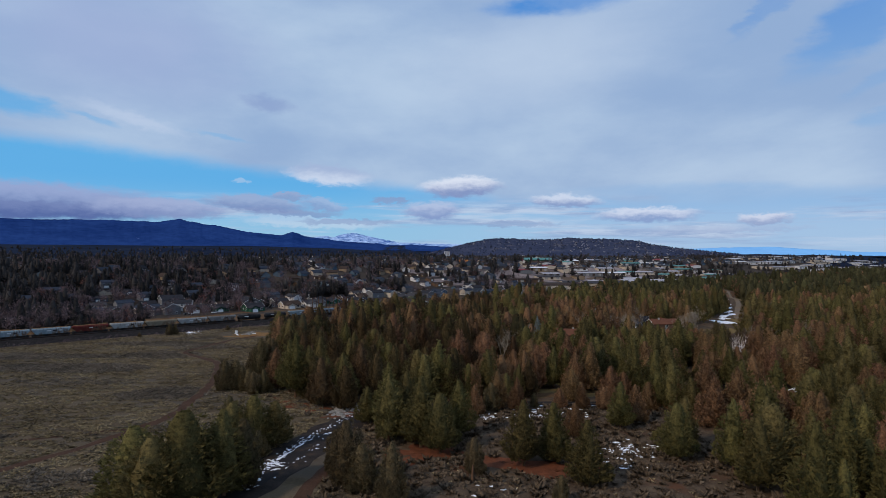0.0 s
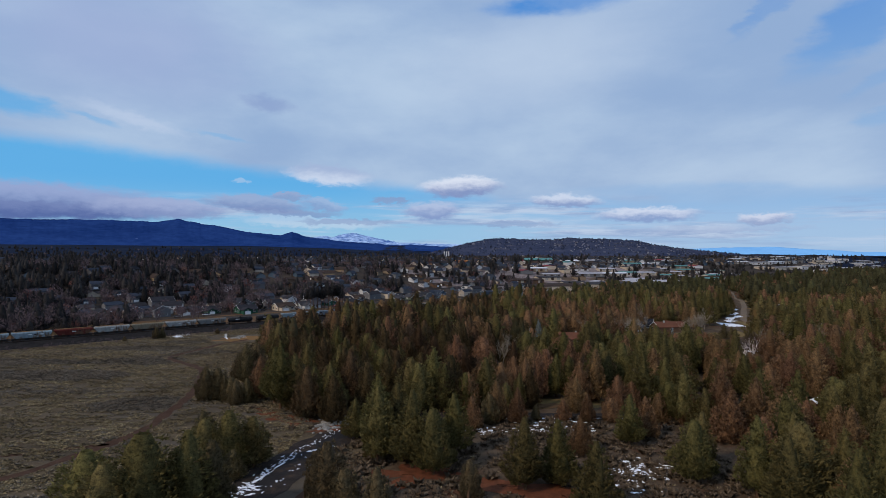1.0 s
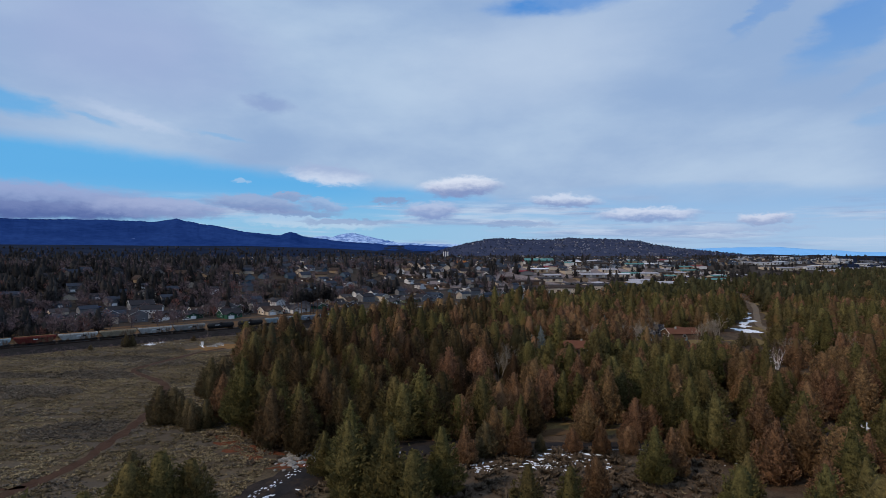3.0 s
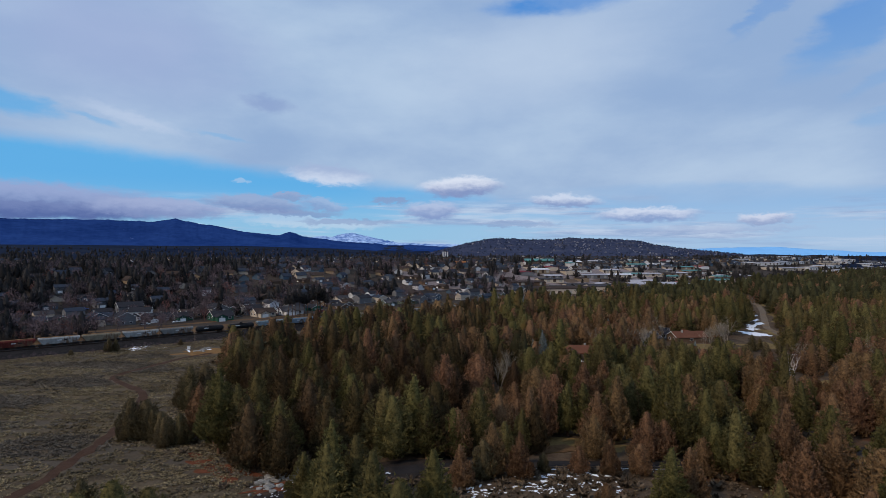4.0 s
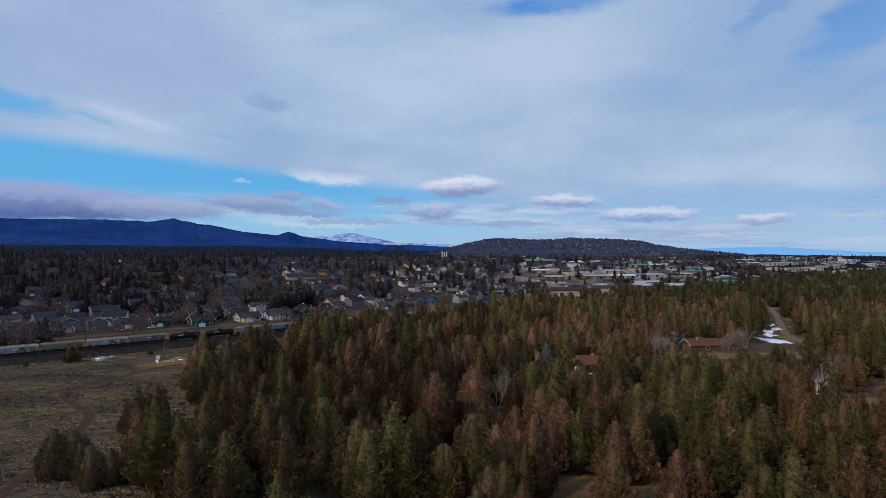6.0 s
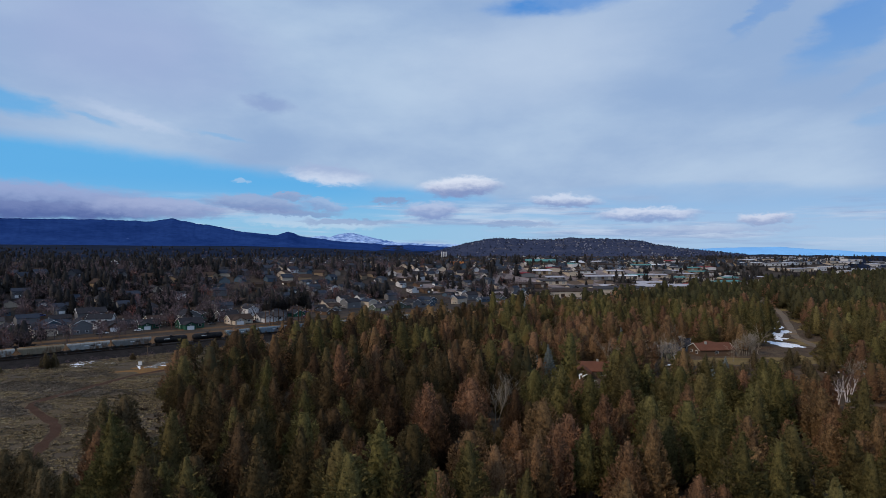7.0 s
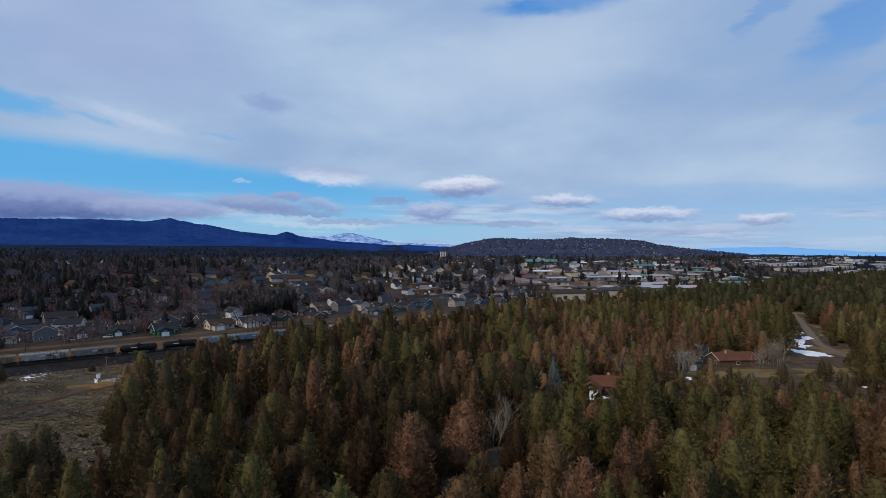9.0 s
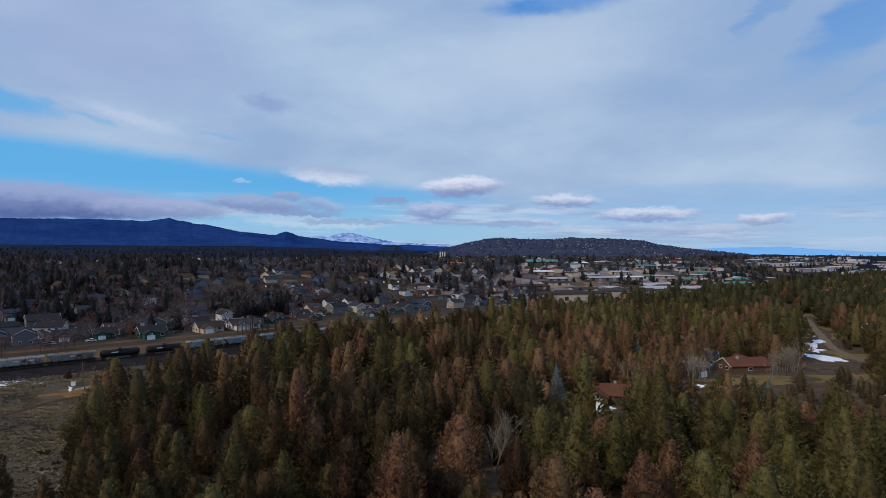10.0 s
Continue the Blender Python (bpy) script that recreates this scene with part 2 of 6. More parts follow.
M["asphalt"] = surface("worn_asphalt", (0.013, 0.012, 0.013), (0.027, 0.024, 0.025), 0.3, 0.9, 15, 0.0, stain=(0.040, 0.028, 0.021), stain_scale=0.25, stain_at=(0.5, 0.65))
M["pale_asphalt"] = surface("bleached_asphalt", (0.095, 0.074, 0.058), (0.165, 0.130, 0.100), 0.2, 0.9, 12, 0.0, stain=(0.16, 0.105, 0.06), stain_scale=0.12, stain_at=(0.5, 0.64))
# roadside ground with the tree shade put into its dark colour
M["cinder"] = surface("shaded_roadside", (0.014, 0.012, 0.012), (0.040, 0.031, 0.027), 0.35, 0.95, 9, 0.0, stain=(0.055, 0.037, 0.026), stain_scale=0.2, stain_at=(0.56, 0.7))
M["yard"] = surface("commercial_yards", (0.105, 0.084, 0.082), (0.255, 0.208, 0.205), 0.03, 0.95, 10, 0.0, stain=(0.09, 0.062, 0.045), stain_scale=0.02, stain_at=(0.5, 0.6))
M["gravel"] = surface("dark_ballast", (0.010, 0.009, 0.010), (0.026, 0.023, 0.023), 0.25, 0.95, 14, 0.6)
M["lawn"] = surface("winter_lawn", (0.105, 0.072, 0.030), (0.185, 0.130, 0.055), 0.10, 0.95, 12, 0.3)
M["snow"] = surface("old_snow", (0.55, 0.58, 0.66), (0.82, 0.84, 0.90), 0.6, 0.7, 6, 0.4)
M["sage"] = surface("sagebrush", (0.060, 0.050, 0.041), (0.165, 0.138, 0.110), 0.05, 0.95, 10, island=0.45)
M["grass"] = surface("dry_bunch_grass", (0.088, 0.067, 0.039), (0.230, 0.180, 0.108), 0.05, 0.95, 10, island=0.4)
M["rock"] = surface("basalt_rock", (0.10, 0.095, 0.09), (0.24, 0.23, 0.22), 0.8, 0.9, 6, 0.4, vary=0.3, island=0.3)
M["pine"] = surface("pine_needles", (0.043, 0.038, 0.017), (0.156, 0.128, 0.049), 1.6, 0.9, 4.0, 0.5, vary=0.26, island=0.26, spec=0.05, stain=(0.112, 0.074, 0.030), stain_scale=0.10, stain_at=(0.55, 0.66), leaf=0.35, hue=0.10)
M["juniper"] = surface("rusty_foliage", (0.074, 0.043, 0.025), (0.242, 0.141, 0.076), 1.6, 0.9, 4.0, 0.5, vary=0.26, island=0.28, spec=0.05, stain=(0.125, 0.086, 0.042), stain_scale=0.10, stain_at=(0.54, 0.68), leaf=0.35, hue=0.10)
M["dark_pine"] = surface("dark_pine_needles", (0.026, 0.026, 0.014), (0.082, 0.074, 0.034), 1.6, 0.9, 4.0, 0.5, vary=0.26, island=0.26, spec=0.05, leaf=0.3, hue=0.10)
# juniper foliage at lower albedo: shade put into the colour
M["shaded_juniper"] = surface("shaded_foliage", (0.032, 0.023, 0.012), (0.100, 0.066, 0.034), 1.6, 0.9, 4.0, 0.5, vary=0.3, island=0.3, spec=0.05, stain=(0.056, 0.050, 0.028), stain_scale=0.10, stain_at=(0.52, 0.66), leaf=0.3, hue=0.14)
M["grey_juniper"] = surface("grey_green_foliage", (0.050, 0.040, 0.022), (0.145, 0.110, 0.060), 1.6, 0.9, 4.0, 0.4, vary=0.2, island=0.3, spec=0.05, leaf=0.35, hue=0.10)
M["spruce"] = surface("blue_spruce_needles", (0.085, 0.098, 0.095), (0.235, 0.260, 0.255), 1.4, 0.85, 3.0, 0.4, vary=0.15, island=0.25, spec=0.05, leaf=0.35, hue=0.03)
M["bark"] = surface("pine_bark", (0.060, 0.033, 0.020), (0.14, 0.080, 0.050), 1.5, 0.95, 6, 0.6, stretch=(1, 1, 0.25))
M["birch"] = surface("pale_birch_bark", (0.40, 0.34, 0.32), (0.68, 0.62, 0.60), 1.2, 0.8, 6, stretch=(1, 1, 0.4))
M["twig"] = surface("bare_twigs", (0.066, 0.047, 0.052), (0.135, 0.100, 0.108), 0.4, 0.9, 6, vary=0.25, island=0.3)
M["red_twig"] = surface("reddish_twigs", (0.10, 0.045, 0.040), (0.17, 0.080, 0.066), 0.4, 0.9, 6, vary=0.2, island=0.3)
# dark pine foliage with distance haze tinted into it as blue-grey
M["far_pine"] = surface("hazy_pine_foliage", (0.022, 0.021, 0.022), (0.054, 0.049, 0.048), 0.02, 0.9, 20, island=0.3, vary=0.3, spec=0.03, leaf=0.3, hue=0.14)
M["glass"] = surface("dark_window_glass", (0.015, 0.018, 0.022), (0.03, 0.035, 0.045), 0.5, 0.08, 3, spec=0.6)
M["concrete"] = surface("concrete", (0.20, 0.19, 0.18), (0.32, 0.31, 0.29), 0.3, 0.9, 10, 0.2)
M["steel"] = surface("rusty_steel", (0.035, 0.025, 0.020), (0.075, 0.050, 0.038), 0.8, 0.7, 6, metal=0.3)
M["black_steel"] = surface("black_tank_paint", (0.010, 0.010, 0.012), (0.028, 0.027, 0.028), 0.4, 0.5, 6)
M["white_trim"] = surface("white_trim_paint", (0.55, 0.55, 0.56), (0.72, 0.72, 0.72), 0.6, 0.6, 5)
M["mark_white"] = surface("white_lettering_paint", (0.45, 0.45, 0.46), (0.62, 0.62, 0.62), 0.8, 0.6, 5)
M["wood"] = surface("weathered_wood", (0.085, 0.062, 0.045), (0.16, 0.12, 0.09), 0.8, 0.9, 6, stretch=(1, 1, 0.2))
# far slopes and ranges carry the blue haze of distance in their base colours
M["far_forest"] = surface("hazy_wooded_slope", (0.008, 0.013, 0.030), (0.020, 0.027, 0.045), 0.004, 1.0, 12, 0.0, spec=0.0, stretch=(1, 1, 3))
# the butte's blue is haze mixed into its base colour
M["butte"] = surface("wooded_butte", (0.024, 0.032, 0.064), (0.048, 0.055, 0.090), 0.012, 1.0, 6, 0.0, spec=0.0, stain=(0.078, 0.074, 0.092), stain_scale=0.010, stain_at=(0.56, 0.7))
M["blue_hill"] = surface("hazy_blue_ridge", (0.008, 0.026, 0.110), (0.017, 0.046, 0.165), 0.0025, 1.0, 8, 0.0, spec=0.0, stain=(0.10, 0.15, 0.33), stain_scale=0.012, stain_at=(0.71, 0.75), stretch=(1, 1, 3))
M["pale_hill"] = surface("hazy_pale_ridge", (0.17, 0.40, 0.72), (0.20, 0.45, 0.78), 0.002, 1.0, 8, 0.0, spec=0.0)
# the same haze tint, put into the foliage of the butte's trees
M["butte_tree"] = surface("hazy_butte_foliage", (0.022, 0.029, 0.054), (0.040, 0.047, 0.074), 0.01, 1.0, 6, island=0.10, spec=0.0)
M["snow_peak"] = surface("hazy_snowy_peak", (0.04, 0.11, 0.34), (0.40, 0.55, 0.82), 0.009, 1.0, 4, 0.0, spec=0.0, stretch=(1, 1, 3.5))

WALLS = {n: surface("siding_" + n, tuple(c * 0.82 for c in v), v, 0.35, 0.8, 14, stretch=(1, 1, 3)) for n, v in {
    "white": (0.50, 0.49, 0.50), "beige": (0.43, 0.36, 0.29), "grey": (0.13, 0.13, 0.14), "blue": (0.060, 0.090, 0.125), "sage": (0.085, 0.10, 0.080),
    "brown": (0.10, 0.064, 0.044), "tan": (0.22, 0.165, 0.115), "green": (0.025, 0.080, 0.055), "orange": (0.50, 0.19, 0.06), "red": (0.28, 0.05, 0.04)}.items()}
ROOFS = {n: surface("roofing_" + n, tuple(c * 0.72 for c in v), v, 0.25, 0.9, 16, 0.2) for n, v in {
    "charcoal": (0.026, 0.026, 0.032), "grey": (0.050, 0.048, 0.054), "brown": (0.048, 0.034, 0.029), "slate": (0.030, 0.038, 0.056),
    "rust": (0.12, 0.052, 0.034), "white": (0.62, 0.62, 0.68), "teal": (0.09, 0.22, 0.22), "red": (0.22, 0.042, 0.05), "light": (0.36, 0.35, 0.39)}.items()}


# ---------------------------------------------------------------- mesh helpers
def part(name, bm, material, parent=None, label=""):
    me = bpy.data.meshes.new(name)
    bm.to_mesh(me)
    bm.free()
    me.materials.append(material)
    ob = new(name, me)
    if parent:
        ob.parent = parent
    if label:
        ob["label"] = label
    return ob


def quads(name, V, F, material, parent=None, smooth=False):
    """A mesh of quads, or of triangles, from arrays."""
    me = bpy.data.meshes.new(name)
    V, F = np.asarray(V, np.float32), np.asarray(F, np.int32)
    me.vertices.add(len(V))
    me.vertices.foreach_set("co", V.ravel())
    me.loops.add(F.size)
    me.loops.foreach_set("vertex_index", F.ravel())
    me.polygons.add(len(F))
    me.polygons.foreach_set("loop_start", np.arange(0, F.size, F.shape[1], dtype=np.int32))
    if smooth:
        me.polygons.foreach_set("use_smooth", np.ones(len(F), bool))
    me.update(calc_edges=True)
    me.materials.append(material)
    ob = new(name, me)
    if parent:
        ob.parent = parent
    return ob


def boxes(*items):
    """A bmesh of boxes: centre x, y, base z, sizes; an optional seventh value turns it about z in degrees."""
    bm = bmesh.new()
    for it in items:
        x, y, z, sx, sy, sz = it[:6]
        rz = it[6] if len(it) > 6 else 0
        bmesh.ops.create_cube(bm, size=1.0, matrix=pose(x, y, z + sz / 2, 0, 0, rz) @ Matrix.Diagonal((sx, sy, sz, 1)))
    return bm


def prism(profile, x0, x1):
    """A closed profile in y, z, drawn out along x."""
    bm = bmesh.new()
    a = [bm.verts.new((x0, y, z)) for y, z in profile]
    b = [bm.verts.new((x1, y, z)) for y, z in profile]
    n = len(profile)
    for i in range(n):
        bm.faces.new((a[i], a[(i + 1) % n], b[(i + 1) % n], b[i]))
    bm.faces.new(a[::-1])
    bm.faces.new(b)
    bmesh.ops.recalc_face_normals(bm, faces=bm.faces)
    return bm


def thing(name, label, category, group="", kind="", at=(0, 0, 0), rz=0.0):
    e = new(name)
    e.matrix_world = pose(*at, 0, 0, rz)
    return tagged(e, label, category, group, kind)


def smooth01(v):
    v = np.clip(v, 0, 1)
    return v * v * (3 - 2 * v)


# ---------------------------------------------------------------- the lie of the land
P0, T, N = np.array((-141.2, 365.4)), np.array((0.732, 0.681)), np.array((-0.681, 0.732))   # railway: a joint, its run, its far side


def beyond(x, y):
    return (x - P0[0]) * N[0] + (y - P0[1]) * N[1]


def along(s, n):
    p = P0 + s * T + n * N
    return float(p[0]), float(p[1])


def height(x, y):
    x, y = np.asarray(x, float), np.asarray(y, float)
    n = beyond(x, y)
    r = np.hypot(x, y)
    z = 2.0 * smooth01(n / 45) + 25.0 * smooth01((n - 85) / 190)
    z = z + 62 * smooth01((r - 1700) / 2900) * smooth01((0.15 - x / np.maximum(y, 50)) / 0.5)
    z = z + 1.2 * np.sin(x * 0.013 + 1.0) * np.sin(y * 0.011) * smooth01((n - 200) / 200)
    return z


def gz(x, y):
    return float(height(x, y))


def ground_sheet():
    def axis(lo, near_lo, near_hi, hi, step):
        mid = list(np.arange(near_lo, near_hi + 1, step))
        out = [near_hi]
        d = step
        while out[-1] < hi:
            d *= 1.25
            out.append(out[-1] + d)
        low = [near_lo]
        d = step
        while low[-1] > lo:
            d *= 1.25
            low.append(low[-1] - d)
        return np.array(sorted(set(low[1:] + mid + out[1:])))
    xs, ys = axis(-5200, -600, 700, 5200, 20), axis(-3000, 40, 1200, 5200, 20)
    X, Y = np.meshgrid(xs, ys)
    V = np.stack([X.ravel(), Y.ravel(), height(X, Y).ravel()], 1)
    w = len(xs)
    i = (np.arange(len(ys) - 1)[:, None] * w + np.arange(w - 1)[None]).ravel()
    F = np.stack([i, i + 1, i + w + 1, i + w], 1)
    ob = quads("ground", V, F, M["ground"], smooth=True)
    # the town's side of the railway has another soil
    ob.data.materials.append(M["town_ground"])
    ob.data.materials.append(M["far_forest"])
    cx, cy = V[F].mean(1)[:, 0], V[F].mean(1)[:, 1]
    ob.data.materials.append(M["yard"])
    run = (cx - P0[0]) * T[0] + (cy - P0[1]) * T[1]
    yards = (run > 330) & (run < 1050) & (beyond(cx, cy) > 34) & (beyond(cx, cy) < 350)
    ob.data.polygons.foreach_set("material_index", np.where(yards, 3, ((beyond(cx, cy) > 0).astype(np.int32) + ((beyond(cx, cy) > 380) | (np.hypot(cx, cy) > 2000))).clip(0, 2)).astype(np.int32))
    tagged(ob, "dry winter grassland and soil reaching the horizon", "ground", kind="structure")


ground_sheet()


def patch(name, x, y, rx, ry, material, label, category, lift=0.03, rz=0.0, seed=0, rough=0.25, group="", kind="structure", dome=0.0):
    """A flat, ragged patch that lies on the ground."""
    rng = np.random.default_rng(seed + 991)
    k = 48 if name else 24
    ang = np.linspace(0, 2 * np.pi, k, endpoint=False)
    rad = np.ones(k)
    for h in range(2, 13):
        rad += rough * rng.normal() / h ** 0.6 * np.cos(h * ang + rng.uniform(0, 6.3))
    rad = np.maximum(rad, 0.25)
    c, s = math.cos(radians(rz)), math.sin(radians(rz))
    rings = (0.02, 0.4, 0.75, 1.0)
    V = []
    for q, fr in enumerate(rings):
        px, py = np.cos(ang) * rad * rx * fr, np.sin(ang) * rad * ry * fr
        wx, wy = x + px * c - py * s, y + px * s + py * c
        V.append(np.stack([wx, wy, height(wx, wy) + lift + dome * (1 - fr)], 1))
    V = np.concatenate(V)
    F = [(q * k + i, q * k + (i + 1) % k, (q + 1) * k + (i + 1) % k, (q + 1) * k + i) for q in range(3) for i in range(k)]
    F += [(0, 2 * j, 2 * j + 1, 2 * j + 2) for j in range(1, k // 2 - 1)]
    F = np.array([f[::-1] for f in F])
    if name is None:
        return V, F
    ob = quads(name, V, F, material, smooth=True)
    return tagged(ob, label, category, group, kind)


def strip(name, pts, width, material, label, category, lift=0.04, wobble=0.0, seed=0, n0=None):
    """A band along a bent line on the ground."""
    rng = np.random.default_rng(seed + 17)
    pts = np.array(pts, float)
    seg = np.r_[0, np.cumsum(np.hypot(*np.diff(pts, axis=0).T))]
    d = np.linspace(0, seg[-1], max(3, int(seg[-1] / 3)))
    # round the bends
    line = np.stack([np.interp(d, seg, pts[:, 0]), np.interp(d, seg, pts[:, 1])], 1)
    for _ in range(6):
        line[1:-1] = (line[:-2] + 2 * line[1:-1] + line[2:]) / 4
    tan = np.gradient(line, axis=0)
    tan /= np.linalg.norm(tan, axis=1)[:, None]
    side = np.stack([-tan[:, 1], tan[:, 0]], 1)
    V = []
    for k in (-1, -0.33, 0.33, 1):
        e = wobble * rng.normal(size=(len(d), 1)) if abs(k) == 1 else 0
        p = line + side * (k * width / 2 + e)
        V.append(np.c_[p, height(p[:, 0], p[:, 1]) + lift])
    V = np.concatenate(V)
    n = len(d)
    F = [(q * n + i, q * n + i + 1, (q + 1) * n + i + 1, (q + 1) * n + i) for q in range(3) for i in range(n - 1)]
    ob = quads(name, V, F, material, smooth=True)
    return tagged(ob, label, category, kind="structure")


# ---------------------------------------------------------------- far hills
def ridge(name, keys, far, near, base, material, label, bumps=3.0, seed=1):
    """A long hill: keys of bearing and height angle in degrees set its skyline at the distance far."""
    rng = np.random.default_rng(seed)
    n = 560
    a = np.linspace(keys[0][0], keys[-1][0], n)
    e = np.interp(a, [k[0] for k in keys], [k[1] for k in keys])
    e = np.convolve(np.pad(e, 1, "edge"), np.ones(3) / 3, "valid")
    crest = 46 + far * np.tan(np.radians(e)) + bumps * np.convolve(rng.normal(size=n + 6), np.ones(7) / 7, "valid") * 1.5
    rows = 26
    V = []
    for q in range(rows):
        f = q / (rows - 1)
        d = near + (far - near) * f
        z = base + (crest - base) * (f ** 0.8) + bumps * 1.5 * np.convolve(rng.normal(size=n + 6), np.ones(7) / 7, "valid") * (0.2 < f < 0.99)
        V.append(np.stack([d * np.sin(np.radians(a)), d * np.cos(np.radians(a)), np.minimum(z, crest)], 1))
    V.append(np.stack([(far + 90) * np.sin(np.radians(a)), (far + 90) * np.cos(np.radians(a)), np.full(n, base - 40.0)], 1))
    V = np.concatenate(V)
    F = [(q * n + i, q * n + i + 1, (q + 1) * n + i + 1, (q + 1) * n + i) for q in range(rows) for i in range(n - 1)]
    ob = quads(name, V, F, material, smooth=True)
    return tagged(ob, label, "hills", kind="structure")


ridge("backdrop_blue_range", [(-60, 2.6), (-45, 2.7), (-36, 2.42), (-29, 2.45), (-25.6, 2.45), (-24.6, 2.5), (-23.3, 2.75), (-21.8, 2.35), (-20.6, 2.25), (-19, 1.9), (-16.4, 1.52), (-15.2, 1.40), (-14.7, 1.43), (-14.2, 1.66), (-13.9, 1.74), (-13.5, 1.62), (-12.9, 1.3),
      (-10, 1.0), (-7, 0.72), (-3, 0.55), (5, 0.3)], 4500, 3500, 40, M["blue_hill"], "forested mountain range under low cloud, coloured blue for haze", 4, 3)
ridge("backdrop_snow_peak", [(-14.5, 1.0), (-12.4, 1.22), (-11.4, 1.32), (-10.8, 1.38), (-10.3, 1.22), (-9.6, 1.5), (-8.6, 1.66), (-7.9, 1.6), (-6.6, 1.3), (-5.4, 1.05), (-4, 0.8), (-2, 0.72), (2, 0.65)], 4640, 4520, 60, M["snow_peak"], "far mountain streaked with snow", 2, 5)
ridge("backdrop_pale_range", [(18, 0.1), (22, 0.3), (25, 0.42), (28.5, 0.48), (31, 0.28), (34, 0.1), (38, 0.02), (60, 0.0)], 4640, 4400, 10, M["pale_hill"], "far ridge coloured pale blue for haze", 1.5, 7)
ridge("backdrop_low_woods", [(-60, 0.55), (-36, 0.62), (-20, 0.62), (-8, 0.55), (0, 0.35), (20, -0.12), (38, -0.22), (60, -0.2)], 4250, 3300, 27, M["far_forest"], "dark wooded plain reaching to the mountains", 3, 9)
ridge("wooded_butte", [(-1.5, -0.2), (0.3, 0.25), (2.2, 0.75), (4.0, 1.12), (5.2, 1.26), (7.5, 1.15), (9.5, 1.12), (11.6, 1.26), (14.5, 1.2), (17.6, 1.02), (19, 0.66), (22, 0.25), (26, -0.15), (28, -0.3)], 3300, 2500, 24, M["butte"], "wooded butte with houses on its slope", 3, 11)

# ---------------------------------------------------------------- paths, road, soil, snow
ROAD = [(-52, 92), (-38, 117), (-31.5, 148), (-22.5, 170), (-6, 181), (12, 184.5), (32, 185), (52, 184.5), (78, 188), (110, 196), (150, 204)]
# wide dark strip under the road, added to paint the tree shade there
strip("road_verge", ROAD[:6], 12.0, M["cinder"], "dark ground strip painting tree shade on both sides of the road", "verge", 0.035, 0.6, 9)
strip("road", ROAD, 4.8, M["asphalt"], "narrow dark road between the pines", "road", 0.06, 0.15, 1)
strip("dirt_path", [(-24, 92), (-27, 112), (-25, 128), (-22, 140)], 3.2, M["dirt"], "brown dirt track beside the road", "path", 0.05, 0.35, 2)
strip("dirt_path", [(-96, 120), (-84, 142), (-75, 166), (-77, 190), (-80, 213), (-88, 240), (-93, 252), (-118, 275), (-112, 298), (-108, 318), (-100, 330)], 2.7, M["dirt"], "winding dirt trail across the dry grassland", "path", 0.05, 0.3, 3)
strip("dirt_path", [(-150, 120), (-118, 141), (-95, 150), (-78, 158)], 1.8, M["dirt"], "faint dirt trail in the dry grassland", "path", 0.05, 0.3, 4)
strip("side_road", [(352, 770), (334, 715), (300, 640), (285, 590), (262, 540), (232, 480), (207, 430), (196, 390), (196, 350), (215, 300)], 4.2, M["pale_asphalt"], "residential road between snowy verges", "road", 0.06, 0.2, 6)
patch("bare_soil", -104, 333, 14, 7.5, M["ochre"], "patch of bare orange soil beside the railway", "soil", rz=25, seed=4)
for q, (x, y, rx, ry, rz) in enumerate([(-43, 182, 10, 3.6, -38), (-5, 139, 9, 5, 10), (14, 133, 10, 4, -10), (25, 128, 9, 4.5, 0), (-26, 172, 6, 2.6, 30), (78, 118, 8, 4, 20), (33, 195, 6.5, 3, 0)]):
    patch("bare_soil", x, y, rx, ry, M["red_earth"] if q < 6 else M["tan_dirt"], "bare red cinder soil between the trees" if q < 6 else "bare tan soil by the road", "soil", lift=(0.05 if q < 6 else 0.11) + 0.008 * q, rz=rz, seed=20 + q)
for q, (x, y, rx, ry, rz) in enumerate([(168, 356, 16, 9, 20), (40, 198, 15, 5.5, 0), (128, 352, 16, 9, 10), (140, 268, 11, 6, 0), (245, 470, 26, 12, 50), (-66, 474, 16, 8, 43), (207, 395, 13, 24, 10), (258, 508, 16, 7, 60), (296, 596, 18, 7, 62)]):
    patch("lawn", x, y, rx, ry, M["lawn"], "yellowed winter lawn", "lawn", lift=0.05, rz=rz, seed=40 + q)

# needle litter under the wood
WOOD = [(-36, 150), (-34, 177), (-46, 192), (-53, 214), (-62, 250), (-77, 285), (-84, 308), (-81, 330), (-74, 355), (-64, 392)]


def wood_edge(y):
    return np.interp(y, [p[1] for p in WOOD], [p[0] for p in WOOD])


def in_wood(x, y):
    """Inside the pine wood: east of its edge, south of the railway."""
    n = beyond(x, y)
    return (x > wood_edge(y)) & (n < -13) & (y > 176)


def litter():
    xs, ys = np.arange(-100, 900, 8.0), np.arange(96, 1300, 8.0)
    X, Y = np.meshgrid(xs, ys)
    ok = ((X > wood_edge(Y) - 4) & (beyond(X, Y) < -9) & (Y > 170)) | ((X > -20 + (Y - 96) * 0.02) & (Y <= 170))
    V = np.stack([X.ravel(), Y.ravel(), height(X, Y).ravel() + 0.02], 1)
    rng = np.random.default_rng(5)
    V[:, :2] += rng.uniform(-3, 3, (len(V), 2))
    w = len(xs)
    i = (np.arange(len(ys) - 1)[:, None] * w + np.arange(w - 1)[None]).ravel()
    F = np.stack([i, i + 1, i + w + 1, i + w], 1)
    F = F[ok.ravel()[F].all(1)]
    tagged(quads("forest_floor", V, F, M["duff"]), "brown needle litter under the pines", "ground", kind="structure")


litter()


